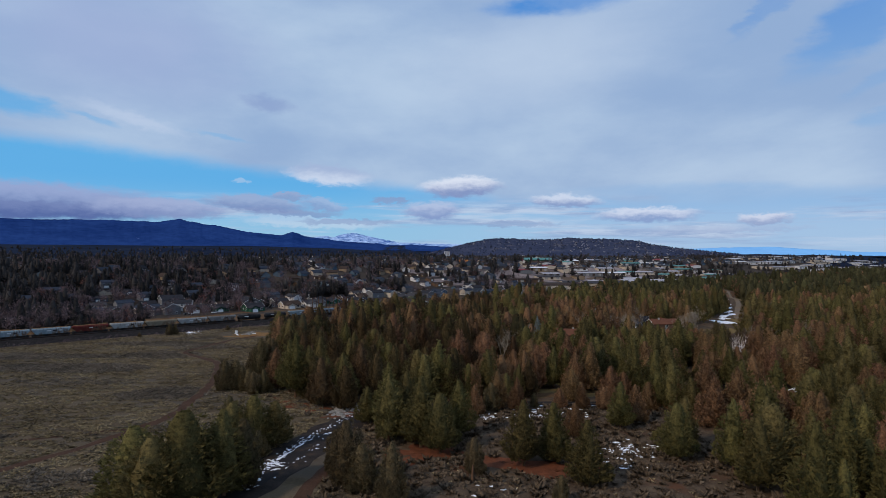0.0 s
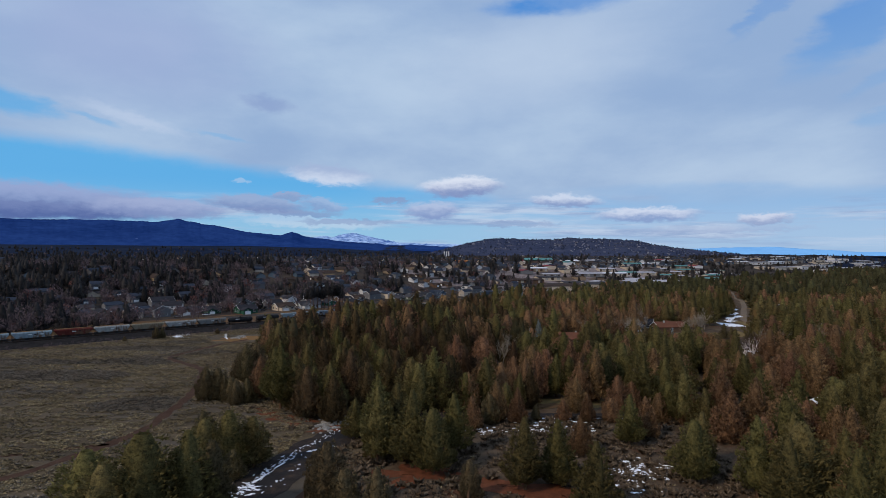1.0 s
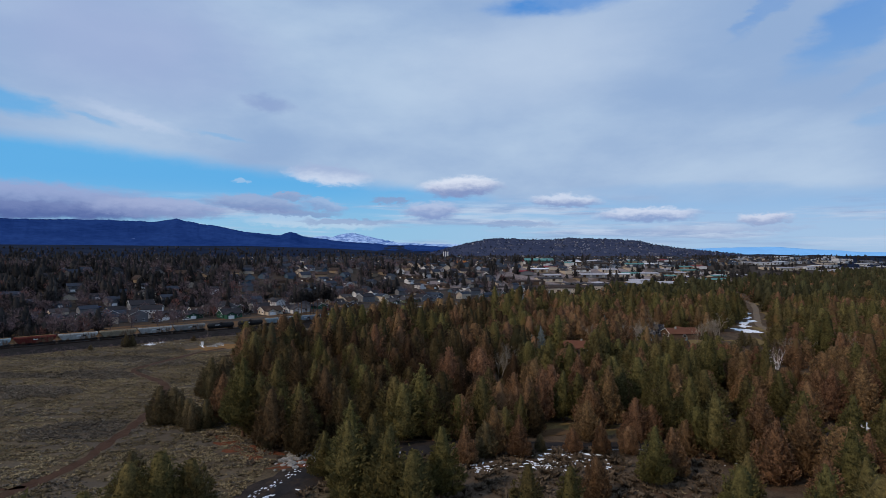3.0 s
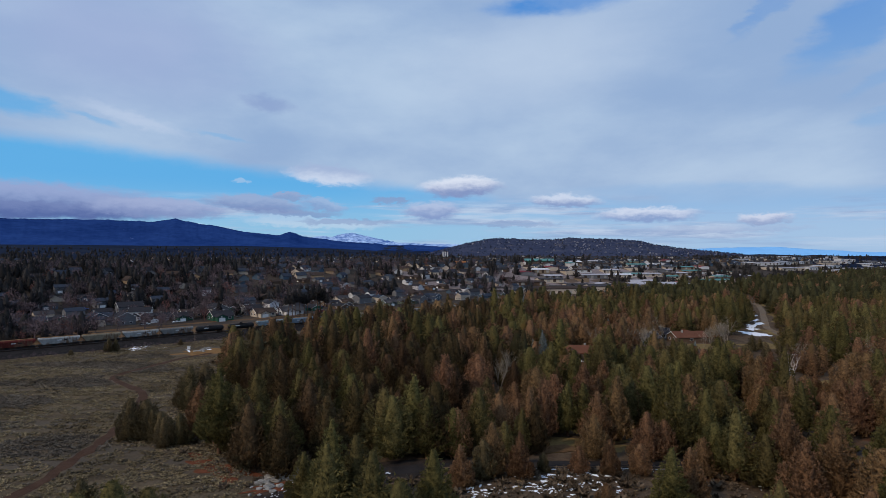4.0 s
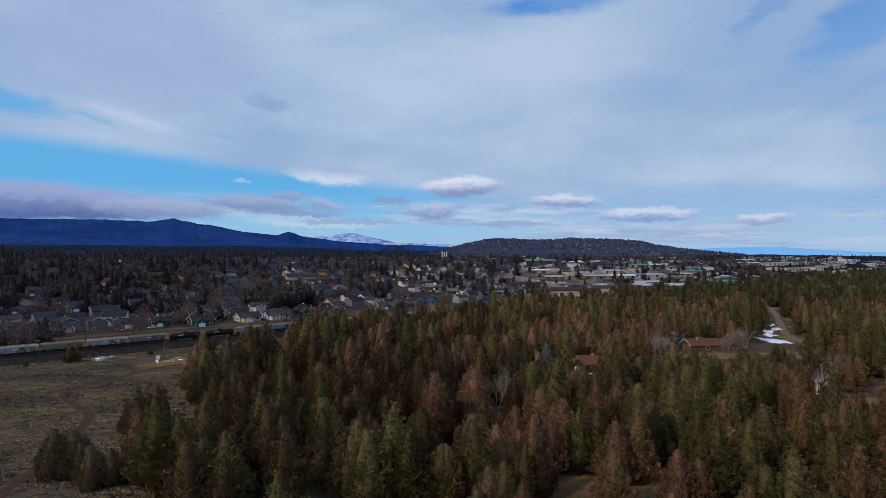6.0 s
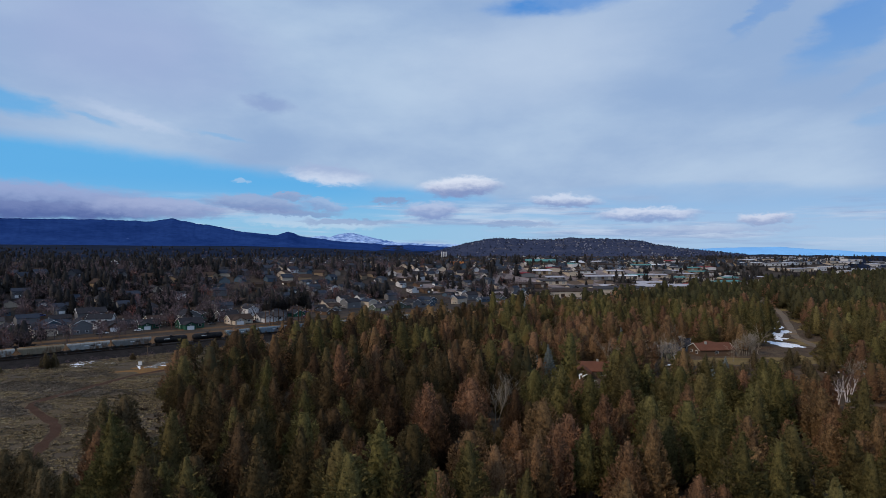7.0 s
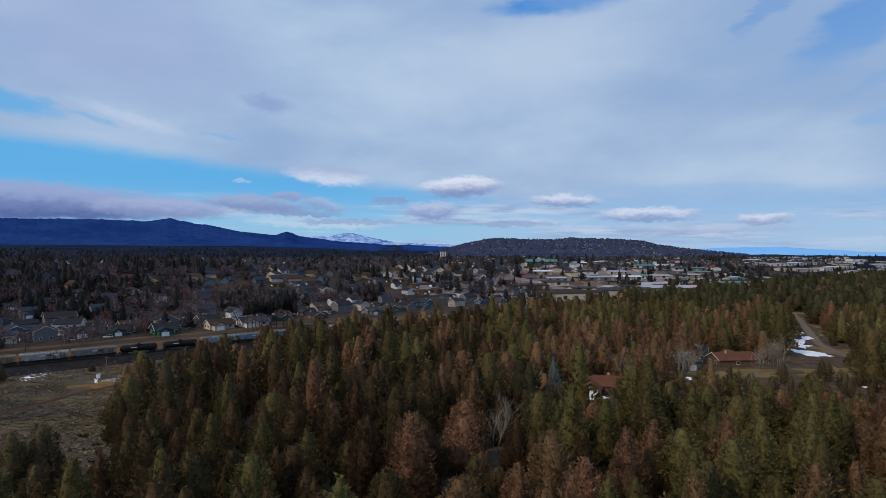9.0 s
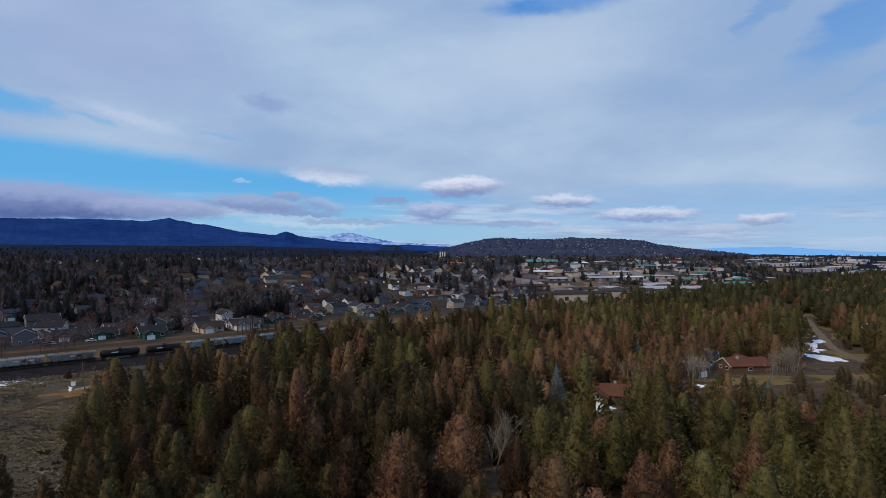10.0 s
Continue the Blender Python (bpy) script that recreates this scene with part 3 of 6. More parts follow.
def snow_patches():
    rng = np.random.default_rng(77)
    spots = [(-35.4, 137, 3.4, 0.28, 74), (-33.6, 144, 2.0, 0.2, 70), (-40.5, 122, 1.0, 0.35, 40), (-45, 117, 0.9, 0.35, 40),
             (-141, 340, 1.5, 1.3, 30), (-138, 345, 1.0, 0.9, 20), (-113, 335, 3.5, 0.5, -60), (-106, 339, 2.2, 0.7, 0), (185, 402, 5.0, 13, 8), (195, 424, 3.0, 7, -20), (203, 440, 9, 3.0, 62),
             (222, 474, 10, 2.6, 60), (165, 330, 5, 1.6, 10), (106, 343, 3.0, 1.6, 0), (62, 311, 4.0, 2.6, 20), (99, 322, 2.4, 1.3, 0), (148, 298, 5, 2, 0), (60, 181.8, 4, 0.3, 0), (82, 184, 3, 0.4, 5), (236, 506, 9, 3.2, 62), (252, 540, 8, 3, 62), (276, 596, 10, 2.6, 64), (214, 452, 7, 3, 60), (30, 178, 3.6, 1.3, 4), (37, 178.6, 2.4, 0.9, -8), (23.5, 177.4, 1.8, 0.7, 10), (30, 181.9, 9, 0.35, 0), (48, 182.2, 6, 0.3, 0)]
    for q, (x, y, rx, ry, rz) in enumerate(spots):
        patch("snow_patch", x, y, rx, ry, M["snow"], "patch of old broken snow on bare soil", "snow", 0.07, rz, 100 + q, 0.4 if rx < 5 else 0.24, "old snow patches", "", 0.5 if 4 <= q <= 5 else 0.15)
    crumbs = []
    # broken snow along the road and among the sagebrush
    for (ax, ay), (bx, by), off, k in [((-38, 117), (-31.5, 148), -2.4, 60), ((-36, 128), (-30.5, 152), -1.9, 70), ((-31.5, 148), (-22.5, 170), -2.6, 45), ((-38, 117), (-31.5, 148), 2.6, 16), ((-22.5, 172), (-6, 182), 2.8, 30), ((8, 181.4), (52, 182.2), 0.4, 60)]:
        ln = math.hypot(bx - ax, by - ay)
        for j in range(k):
            f = rng.uniform()
            x, y = ax + (bx - ax) * f - (by - ay) / ln * (-off + rng.normal() * 0.7), ay + (by - ay) * f + (bx - ax) / ln * (-off + rng.normal() * 0.7)
            r = rng.uniform(0.05, 0.20)
            crumbs.append(patch(None, x, y, r * rng.uniform(1.0, 2.6), r, M["snow"], "", "", 0.08, math.degrees(math.atan2(by - ay, bx - ax)) + rng.uniform(-15, 15), int(rng.integers(1, 9999)), 0.45, "", "", 0.08))
    for cx, cy, sx, sy, k in [(30, 172, 8, 4.0, 150), (12, 170, 6, 3, 50), (43, 142, 6, 5, 110), (40, 133, 4, 3, 30), (-40, 121, 2.5, 3, 60), (-36.5, 131, 2, 4, 25), (9, 117, 6, 4, 8), (75, 172, 8, 3, 16), (108, 192, 4, 3, 8), (88, 134, 6, 5, 6), (-37.5, 130, 3, 5, 14), (-140, 342, 3.6, 6.0, 70), (-128, 343, 4, 1.5, 8), (-108, 336, 3, 3, 8), (-27, 152, 3, 8, 12), (210, 330, 12, 20, 14), (150, 230, 20, 20, 10)]:
        for j in range(k):
            r = rng.uniform(0.08, 0.42)
            crumbs.append(patch(None, cx + rng.normal() * sx * 0.6, cy + rng.normal() * sy * 0.6, r * rng.uniform(0.9, 1.9), r, M["snow"], "", "", 0.07, rng.uniform(-40, 40), int(rng.integers(1, 9999)), 0.5, "", "", 0.1))
    V, F, o = [], [], 0
    for v, f in crumbs:
        V.append(v)
        F.append(f + o)
        o += len(v)
    tagged(quads("broken_snow", np.concatenate(V), np.concatenate(F), M["snow"], None, True), "broken remains of old snow among sagebrush and along the road", "snow", kind="stuff")


snow_patches()


# ---------------------------------------------------------------- plants
def tuft_quads(rng, P, D, size, per, slim=0.42):
    """Needle sprays: leaf-shaped quads at the points P, pointing about D."""
    P, D = np.repeat(P, per, 0), np.repeat(D, per, 0)
    n = len(P)
    d = D + 0.75 * rng.normal(size=(n, 3))
    d /= np.linalg.norm(d, axis=1)[:, None]
    s = np.cross(d, rng.normal(size=(n, 3)))
    s /= np.linalg.norm(s, axis=1)[:, None]
    ln = (size * rng.uniform(0.7, 1.3, n))[:, None]
    a = P - d * ln * 0.45
    V = np.stack([a, a + d * ln * 0.5 + s * ln * slim, a + d * ln, a + d * ln * 0.5 - s * ln * slim], 1).reshape(-1, 3)
    return V, np.arange(4 * n).reshape(n, 4)


def join(*vf):
    V, F, o = [], [], 0
    for v, f in vf:
        V.append(v)
        F.append(f + o)
        o += len(v)
    return np.concatenate(V), np.concatenate(F)


def thirds(F):
    """Quads cut into triangles."""
    return np.concatenate([F[:, :3], F[:, [0, 2, 3]]])


def crown(rng, h, r, base, power, sprays, size, clumps=60, upright=1.0, flare=0.5, tips=1, sides=7, rings=7, gap=0.0):
    """A conifer's crown: clumps of needle shoots borne on boughs round a dark inner body."""
    lean, lop = rng.uniform(0, 6.3), rng.uniform(0.08, 0.22)
    ph = rng.uniform(0, 6.3, 4)

    def radius(f, a):
        p = (1 - f) ** power * np.minimum(1, 0.6 + f * 2.8) + 0.03
        return r * p * (1 + lop * np.cos(a - lean) + 0.13 * np.sin(2 * a + ph[0] + 5 * f) + 0.10 * np.sin(3 * a + ph[1] - 9 * f))
    # inner body
    fq, aq = np.linspace(0.02, 0.96, rings), np.arange(sides) * 2 * np.pi / sides
    Fg, Ag = np.meshgrid(fq, aq, indexing="ij")
    Ag = Ag + rng.normal(size=Ag.shape) * 0.12
    R = radius(Fg, Ag) * rng.uniform(0.48, 0.62, Fg.shape)
    V = np.stack([np.cos(Ag) * R, np.sin(Ag) * R, h * (base + (1 - base) * Fg)], -1).reshape(-1, 3)
    Q = np.array([(q * sides + i, q * sides + (i + 1) % sides, (q + 1) * sides + (i + 1) % sides, (q + 1) * sides + i) for q in range(rings - 1) for i in range(sides)])
    # clumps on the boughs
    f = 1 - rng.uniform(0, 1, clumps) ** 0.55
    a = np.arange(clumps) * 2.39996 + rng.normal(size=clumps) * 0.5
    rr = radius(f, a)
    cr = r * rng.uniform(0.55, 1.25, clumps) * (3.2 / clumps) ** 0.5 * (0.40 + 0.60 * rr / r)
    pos = np.maximum(0, rr - cr * rng.uniform(0.2, 1.0, clumps))
    C = np.stack([np.cos(a) * pos, np.sin(a) * pos, h * (base + (1 - base) * f) + rng.normal(size=clumps) * 0.25], 1)
    k = max(2, tips * 2)
    C[:k, :2] = rng.normal(size=(k, 2)) * r * (0.03 if tips == 1 else 0.12)
    C[:k, 2] = h * np.linspace(0.97, 0.86, k) - cr[:k] * upright * 0.4
    cr[:k] = r * rng.uniform(0.07, 0.12, k)
    # shoots on the clumps
    w = cr ** 2 * rng.uniform(1 - gap, 1, clumps)
    own = rng.choice(clumps, sprays, p=w / w.sum())
    out = np.stack([np.cos(a[own]), np.sin(a[own]), np.zeros(sprays)], 1)
    u = rng.normal(size=(sprays, 3)) + out * 0.75 + np.array((0, 0, 0.45))
    u /= np.linalg.norm(u, axis=1)[:, None]
    P = C[own] + u * (cr[own] * rng.uniform(0.2, 1.0, sprays) ** 0.5)[:, None] * np.array((1, 1, upright))
    # and shoots all over the crown between them
    n = int(sprays * 0.5)
    ff, fa = 1 - np.sqrt(rng.uniform(0, 1, n)), rng.uniform(0, 2 * np.pi, n)
    out[:n] = np.stack([np.cos(fa), np.sin(fa), np.zeros(n)], 1)
    P[:n] = out[:n] * (radius(ff, fa) * rng.uniform(0.62, 0.97, n))[:, None]
    P[:n, 2] = h * (base + (1 - base) * ff)
    u[:n] = out[:n] + rng.normal(size=(n, 3)) * 0.5 + np.array((0, 0, 0.35))
    d = u * 0.55 + out * flare + np.array((0, 0, 0.75)) + rng.normal(size=(sprays, 3)) * 0.34
    d /= np.linalg.norm(d, axis=1)[:, None]
    s = np.cross(d, u + rng.normal(size=(sprays, 3)) * 0.45)
    s /= np.linalg.norm(s, axis=1)[:, None]
    ln = (size * rng.uniform(0.6, 1.3, sprays) * (1 - 0.35 * np.clip(P[:, 2] / h, 0, 1)))[:, None]
    g = P - d * ln * 0.4
    V2 = np.stack([g - s * ln * 0.29, g + s * ln * 0.29, g + d * ln], 1).reshape(-1, 3)
    return join((V, thirds(Q)), (V2, np.arange(3 * sprays).reshape(sprays, 3)))


def limb(p, q, ra, rb, sides=4):
    """A tapered round limb from p to q."""
    p, q = np.array(p, float), np.array(q, float)
    d = (q - p) / np.linalg.norm(q - p)
    u = np.cross(d, (0.3, 0.9, 0.2))
    u /= np.linalg.norm(u)
    v = np.cross(d, u)
    a = np.arange(sides) * 2 * np.pi / sides
    ring = np.cos(a)[:, None] * u + np.sin(a)[:, None] * v
    V = np.concatenate([p + ring * ra, q + ring * rb])
    return V, np.array([(i, (i + 1) % sides, sides + (i + 1) % sides, sides + i) for i in range(sides)])


def trunk(rng, h, r0, base, boughs=6):
    parts_, p = [], np.zeros(3)
    for k in range(4):
        q = np.array((rng.normal() * 0.08, rng.normal() * 0.08, h * 0.93 * (k + 1) / 4))
        parts_.append(limb(p, q, r0 * (1 - 0.23 * k) * (1.25 if k == 0 else 1), r0 * (1 - 0.23 * (k + 1)), 7))
        p = q
    for k in range(boughs):
        z = h * rng.uniform(base * 0.8, 0.7)
        a = rng.uniform(0, 6.3)
        ln = h * 0.13 * rng.uniform(0.6, 1.2)
        parts_.append(limb((0, 0, z), (math.cos(a) * ln, math.sin(a) * ln, z + ln * 0.2), r0 * 0.25, r0 * 0.06, 4))
    return join(*parts_)


def conifer(name, label, group, foliage, seed, h, r, base, power, size, sprays=2600, clumps=64, upright=1.0, flare=0.5, tips=1, gap=0.3):
    rng = np.random.default_rng(seed)
    e = tagged(new(name), label, "tree", group)
    quads("trunk", *trunk(rng, h, h * 0.016 + 0.05, base), M["bark"], e, True)
    quads("crown", *crown(rng, h, r, base, power, sprays, size, clumps, upright, flare, tips, 8, 8, gap), M[foliage], e)
    return e


def twigs(rng, h, spread, stems, order=3, r0=0.11, twig_n=4):
    """A leafless tree: the forked stems, and the fine twigs on them."""
    bold, fine = [], []

    def grow(p, d, ln, r, k):
        q = p + d * ln
        (bold if k < 2 else fine).append(limb(p, q, r, r * 0.62, 3 if k else 5))
        if k >= order:
            return
        for j in range(twig_n if k else twig_n + 2):
            nd = d + rng.normal(size=3) * (0.42 + 0.08 * k)
            nd[2] = abs(nd[2]) * 0.9 + 0.25
            nd /= np.linalg.norm(nd)
            st = p + d * ln * rng.uniform(0.35, 1.0)
            grow(st, nd, ln * rng.uniform(0.42, 0.68), r * 0.5, k + 1)
    for s in range(stems):
        a = rng.uniform(0, 6.3)
        d = np.array((math.cos(a) * spread, math.sin(a) * spread, 1.0)) * 1.0
        d /= np.linalg.norm(d)
        b = np.array((math.cos(a), math.sin(a), 0)) * 0.25 * stems ** 0.5 * (stems > 1)
        grow(b, d, h * 0.55 * rng.uniform(0.8, 1.1), r0, 0)
    return join(*bold), join(*fine)


def bare_tree(name, label, group, material, seed, h, spread, stems, order=3, r0=0.11, twig_n=4, fine="aspen"):
    e = tagged(new(name), label, "tree", group)
    bold, thin = twigs(np.random.default_rng(seed), h, spread, stems, order, r0, twig_n)
    quads("trunk", *bold, M[material], e)
    quads("crown", *thin, M[fine], e)
    return e


def many(name, spots, makers, material, label, category, seed, hscale=(0.8, 1.25), broad=1.0):
    """Plants past counting: all in one mesh."""
    rng = np.random.default_rng(seed)
    V, F, tone, o = [], [], [], 0
    for (x, y, z) in spots:
        v, f = makers[rng.integers(len(makers))]
        a, s = rng.uniform(0, 6.3), rng.uniform(*hscale)
        w = s * broad * rng.uniform(0.85, 1.15)
        c, n = math.cos(a), math.sin(a)
        p = np.stack([(v[:, 0] * c - v[:, 1] * n) * w + x, (v[:, 0] * n + v[:, 1] * c) * w + y, v[:, 2] * s + z], 1)
        V.append(p)
        F.append(f + o)
        tone.append(np.full(len(v), rng.uniform(), np.float32))
        o += len(v)
    ob = quads(name, np.concatenate(V), np.concatenate(F), M[material])
    ob.data.attributes.new("tone", "FLOAT", "POINT").data.foreach_set("value", np.concatenate(tone))
    return tagged(ob, label, category, kind="stuff")


PINES = [conifer("pine_tree", "green ponderosa pine with a shaggy crown", "pines of the wood", "pine", 10 + k, h, r, b, p, 0.78, 2900, c, 0.8, 0.75, 1, 0.5)
         for k, (h, r, b, p, c) in enumerate([(16.0, 4.9, 0.10, 0.74, 110), (17.5, 5.0, 0.14, 0.66, 95), (14.5, 4.8, 0.08, 0.62, 100), (14.5, 5.3, 0.12, 0.48, 85), (18.5, 5.1, 0.16, 0.76, 115), (16.0, 4.5, 0.12, 0.58, 90), (13.0, 5.0, 0.10, 0.44, 75)])]
RUSTY = [conifer("juniper_tree", "rusty brown western juniper with a dense pointed crown", "junipers of the wood", "juniper", 30 + k, h, r, b, p, 0.74, 2900, c, 1.6, 0.28, t, 0.3)
         for k, (h, r, b, p, c, t) in enumerate([(12.5, 4.1, 0.04, 0.74, 110, 1), (13.5, 4.4, 0.06, 0.64, 105, 1), (12.0, 4.4, 0.04, 0.54, 100, 2), (14.5, 4.2, 0.08, 0.78, 120, 1), (13.0, 4.7, 0.05, 0.60, 110, 1), (11.0, 4.5, 0.05, 0.46, 95, 3), (14.0, 4.0, 0.07, 0.62, 100, 2)])]
# junipers darkened in colour for shade, not an older or other species
SHADED = [conifer("old_juniper_tree", "juniper with a ragged crown, coloured dark for western shade", "old junipers", "shaded_juniper", 40 + k, h, r, b, p, 0.74, 2900, c, 1.5, 0.3, t, 0.45)
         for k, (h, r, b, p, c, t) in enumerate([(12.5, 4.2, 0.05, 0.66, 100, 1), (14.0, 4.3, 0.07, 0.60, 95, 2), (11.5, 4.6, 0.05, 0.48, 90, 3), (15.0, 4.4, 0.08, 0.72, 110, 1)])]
GREYS = [conifer("grey_juniper_tree", "grey-green juniper with a rounded crown", "grey junipers", "grey_juniper", 50 + k, h, r, b, p, 0.64, 2700, 100, 1.4, 0.35, 3, 0.4)
         for k, (h, r, b, p) in enumerate([(10.5, 3.7, 0.05, 0.50), (12.5, 3.8, 0.06, 0.60), (9.0, 3.7, 0.05, 0.46), (11.5, 3.5, 0.06, 0.54)])]
SPRUCE = [conifer("spruce_tree", "slender pale blue spruce", "blue spruces", "spruce", 60, 13.0, 3.2, 0.03, 0.95, 0.75, 2400, 130, 0.6, 0.9, 1, 0.3)]
BIRCH = [bare_tree("birch_tree", "leafless birch with pale white stems", "birches", "birch", 70 + k, h, 0.25, st, 3, 0.13, 3, "twig") for k, (h, st) in enumerate([(13, 4), (12, 5)])]
ASPEN = [bare_tree("aspen_tree", "leafless aspen with fine grey twigs", "leafless aspens", "aspen", 80 + k, h, 0.12, st, 3, 0.10, 4) for k, (h, st) in enumerate([(13, 3), (15, 3), (12, 2)])]
COTTON = [bare_tree("cottonwood_tree", "leafless spreading tree with pale twigs", "leafless trees", "aspen", 90, 12.0, 0.32, 4, 3, 0.085, 5)]
used = set()


def plant(pool, x, y, s=1.0, k=None, wide=1.0):
    """Stand a tree of the pool on the ground: the first of each shape is moved, later ones are copies."""
    k = random.randrange(len(pool)) if k is None else k
    src = pool[k]
    m = Matrix.LocRotScale((x, y, gz(x, y) - 0.05), Euler((0, 0, random.uniform(0, 6.28))), (s * wide, s * wide, s))
    if src not in used:
        used.add(src)
        src.matrix_basis = m
        return src
    keep = src.matrix_basis.copy()
    src.matrix_basis = Matrix.Identity(4)
    c = copy_thing(src, m)
    src.matrix_basis = keep
    return c


random.seed(11)
# trees that stand alone or at the edge: kind, place, height factor
for pool, x, y, s, k in [
        
        
        (GREYS, -72, 202, 1.0, 0), (GREYS, -68.5, 203, 1.1, 2), (GREYS, -66, 201, 0.75, 0), (GREYS, -63.5, 200, 0.85, 2), (GREYS, -61, 196, 0.7, 0),
        (GREYS, -19, 120, 1.25, 0), (GREYS, -15.5, 117, 1.05, 2), (GREYS, -9, 111, 0.95, 1), (GREYS, -22, 126, 0.9, 0), (PINES, -13, 148, 1.05, 0), (PINES, -5, 143, 1.08, 5), (PINES, -0.5, 139, 0.98, 3), (PINES, -14, 158, 0.95, 4), (PINES, -9, 153, 0.95, 1), (PINES, 4, 152, 0.9, 5), (RUSTY, 33, 152, 0.7, 2), (PINES, 46, 158, 0.8, 5), (RUSTY, 52, 165, 0.85, 0),
        (PINES, -20, 163, 0.7, 2), (GREYS, 6.5, 127, 0.72, 0), (PINES, 17.5, 131, 0.92, 5), (PINES, 24.5, 134, 0.92, 2), (PINES, 28.5, 120, 0.92, 2), 
        (GREYS, 22, 112, 0.5, 0), (PINES, 57, 143, 0.8, 0), (PINES, 52, 135, 0.9, 3), (RUSTY, 9, 172, 0.7, 0), (PINES, 61, 128, 0.9, 1), (RUSTY, 68, 139, 0.95, 1), (GREYS, 14, 176, 0.8, 0),
        (RUSTY, 16, 178.5, 0.85, 1), (GREYS, 27, 180.2, 0.42, 0), (RUSTY, 34.5, 179.6, 0.5, 2), (RUSTY, 47.5, 179.5, 0.6, 5), (PINES, 19.5, 187.6, 0.62, 2), (RUSTY, 40, 188.6, 0.8, 4), (RUSTY, 56, 189, 0.75, 2), (RUSTY, 21.5, 176, 0.7, 3), (RUSTY, 41, 179.3, 0.62, 0), (RUSTY, 52, 189, 0.85, 4), (PINES, 24, 191, 0.6, 4), (RUSTY, 27, 201, 1.0, 1), (RUSTY, 31.5, 204, 1.05, 3), (PINES, 37.5, 206, 0.9, 0), (RUSTY, 43.5, 199.5, 1.0, 1), (RUSTY, 49, 202, 1.15, 3), (PINES, 14, 192, 0.9, 1), (PINES, 8, 189.5, 0.8, 2), (PINES, 2, 188.5, 0.9, 0), (RUSTY, 19, 198, 1.0, 4), (PINES, 60, 191, 0.95, 4), (PINES, 67, 192, 0.9, 1), (RUSTY, 60, 178, 0.7, 2), (RUSTY, 67, 176, 0.85, 3),
        (PINES, -50, 199, 1.0, 1), (PINES, -42, 192, 1.05, 0), (PINES, -46, 191, 1.1, 4), (PINES, -35, 186, 0.95, 2), (PINES, -30, 183, 1.0, 0), (PINES, -40, 201, 1.05, 1), (RUSTY, -56, 205, 1.0, 1), (GREYS, -58, 198, 0.75, 0), (GREYS, -68, 228, 1.1, 1), (GREYS, -64.5, 231, 1.05, 1), (GREYS, -66.5, 235, 1.25, 0), (GREYS, -71.5, 233, 1.1, 2), (GREYS, -62, 226, 0.8, 0)]:
    plant(pool, x, y, s, k)
# broad old pines beside the road
for pool, x, y, s, k, w in [(PINES, -56, 111, 1.12, 6, 1.15), (PINES, -46.5, 110, 1.22, 3, 1.25), (PINES, -50.5, 106, 1.1, 6, 1.15), (PINES, -41, 114.5, 1.05, 5, 1.2), (GREYS, -38.5, 119, 1.1, 1, 1.1),
                            (PINES, -48, 139, 0.92, 6, 1.05), (PINES, -43.5, 141, 0.9, 3, 1.05), (GREYS, -50.5, 145, 0.95, 1, 1.1), (PINES, -39, 143, 0.86, 6, 1.0), (GREYS, -53.5, 138, 0.6, 2, 1.2), (GREYS, -41, 136, 0.6, 0, 1.1)]:
    plant(pool, x, y, s, k, w)
for x, y in [(133, 279), (137.5, 281), (150, 292)]:
    plant(BIRCH, x, y, random.uniform(0.8, 0.95))
for x, y, s in [(-148, 331, 0.62), (-146, 333, 0.5), (-160, 322, 0.3), (-124, 352, 0.35), (-96, 372, 0.6), (-90, 374, 0.75), (-101, 366, 0.5)]:
    plant(GREYS, x, y, s)
TALL = [conifer("tall_pine_tree", "tall pine with a long bare trunk and a high crown", "tall pines by the railway", "far_pine", 65, 20.0, 2.9, 0.55, 0.5, 1.2, 700, 30, 0.8, 0.7)]
for k in range(11):
    plant(TALL, -98 + 2.3 * k + random.uniform(-1, 1), 459 + 1.9 * k + random.uniform(-4, 4), random.uniform(0.8, 1.05), 0)
plant(COTTON, 24.5, 258, 1.3, 0)
for x, y, s in [(48.6, 314, 1.02), (43.5, 307, 0.8), (96, 384, 0.85), (102, 297, 0.66), (118, 322, 0.6), (65, 500, 1.1), (52, 350, 0.7)]:
    plant(SPRUCE, x, y, s, 0)
for x, y, k in [(148, 366, 6), (152, 371, 5), (108, 352, 4), (99, 362, 3), (118, 372, 4), (138, 350, 2), (160, 303, 5), (172, 292, 5), (190, 300, 3), (98, 345, 3), (215, 290, 4), (80, 330, 2), (127, 398, 3)]:
    for j in range(k):
        plant(ASPEN, x + random.uniform(-5, 5), y + random.uniform(-3, 3), random.uniform(0.7, 1.0))

# the wood itself: nearer trees one by one, farther ones as one mass
CLEAR = [(-104, 333, 17), (136, 372, 13), (120, 384, 9), (66, 322, 11), (118, 350, 11), (62, 311, 7), (186, 404, 12), (194, 426, 10), (168, 356, 10), (36, 196, 9), (50, 194, 6), (22, 193, 5), (230, 354, 9), (254, 475, 14), (112, 194, 6),
         (134, 280, 8), (24.5, 258, 3.5), (150, 368, 8), (112, 362, 9), (140, 268, 8), (48.6, 314, 4), (43.5, 307, 3), (102, 297, 3), (96, 384, 4), (106, 343, 6), (165, 300, 8), (236, 478, 16), (100, 330, 6)]


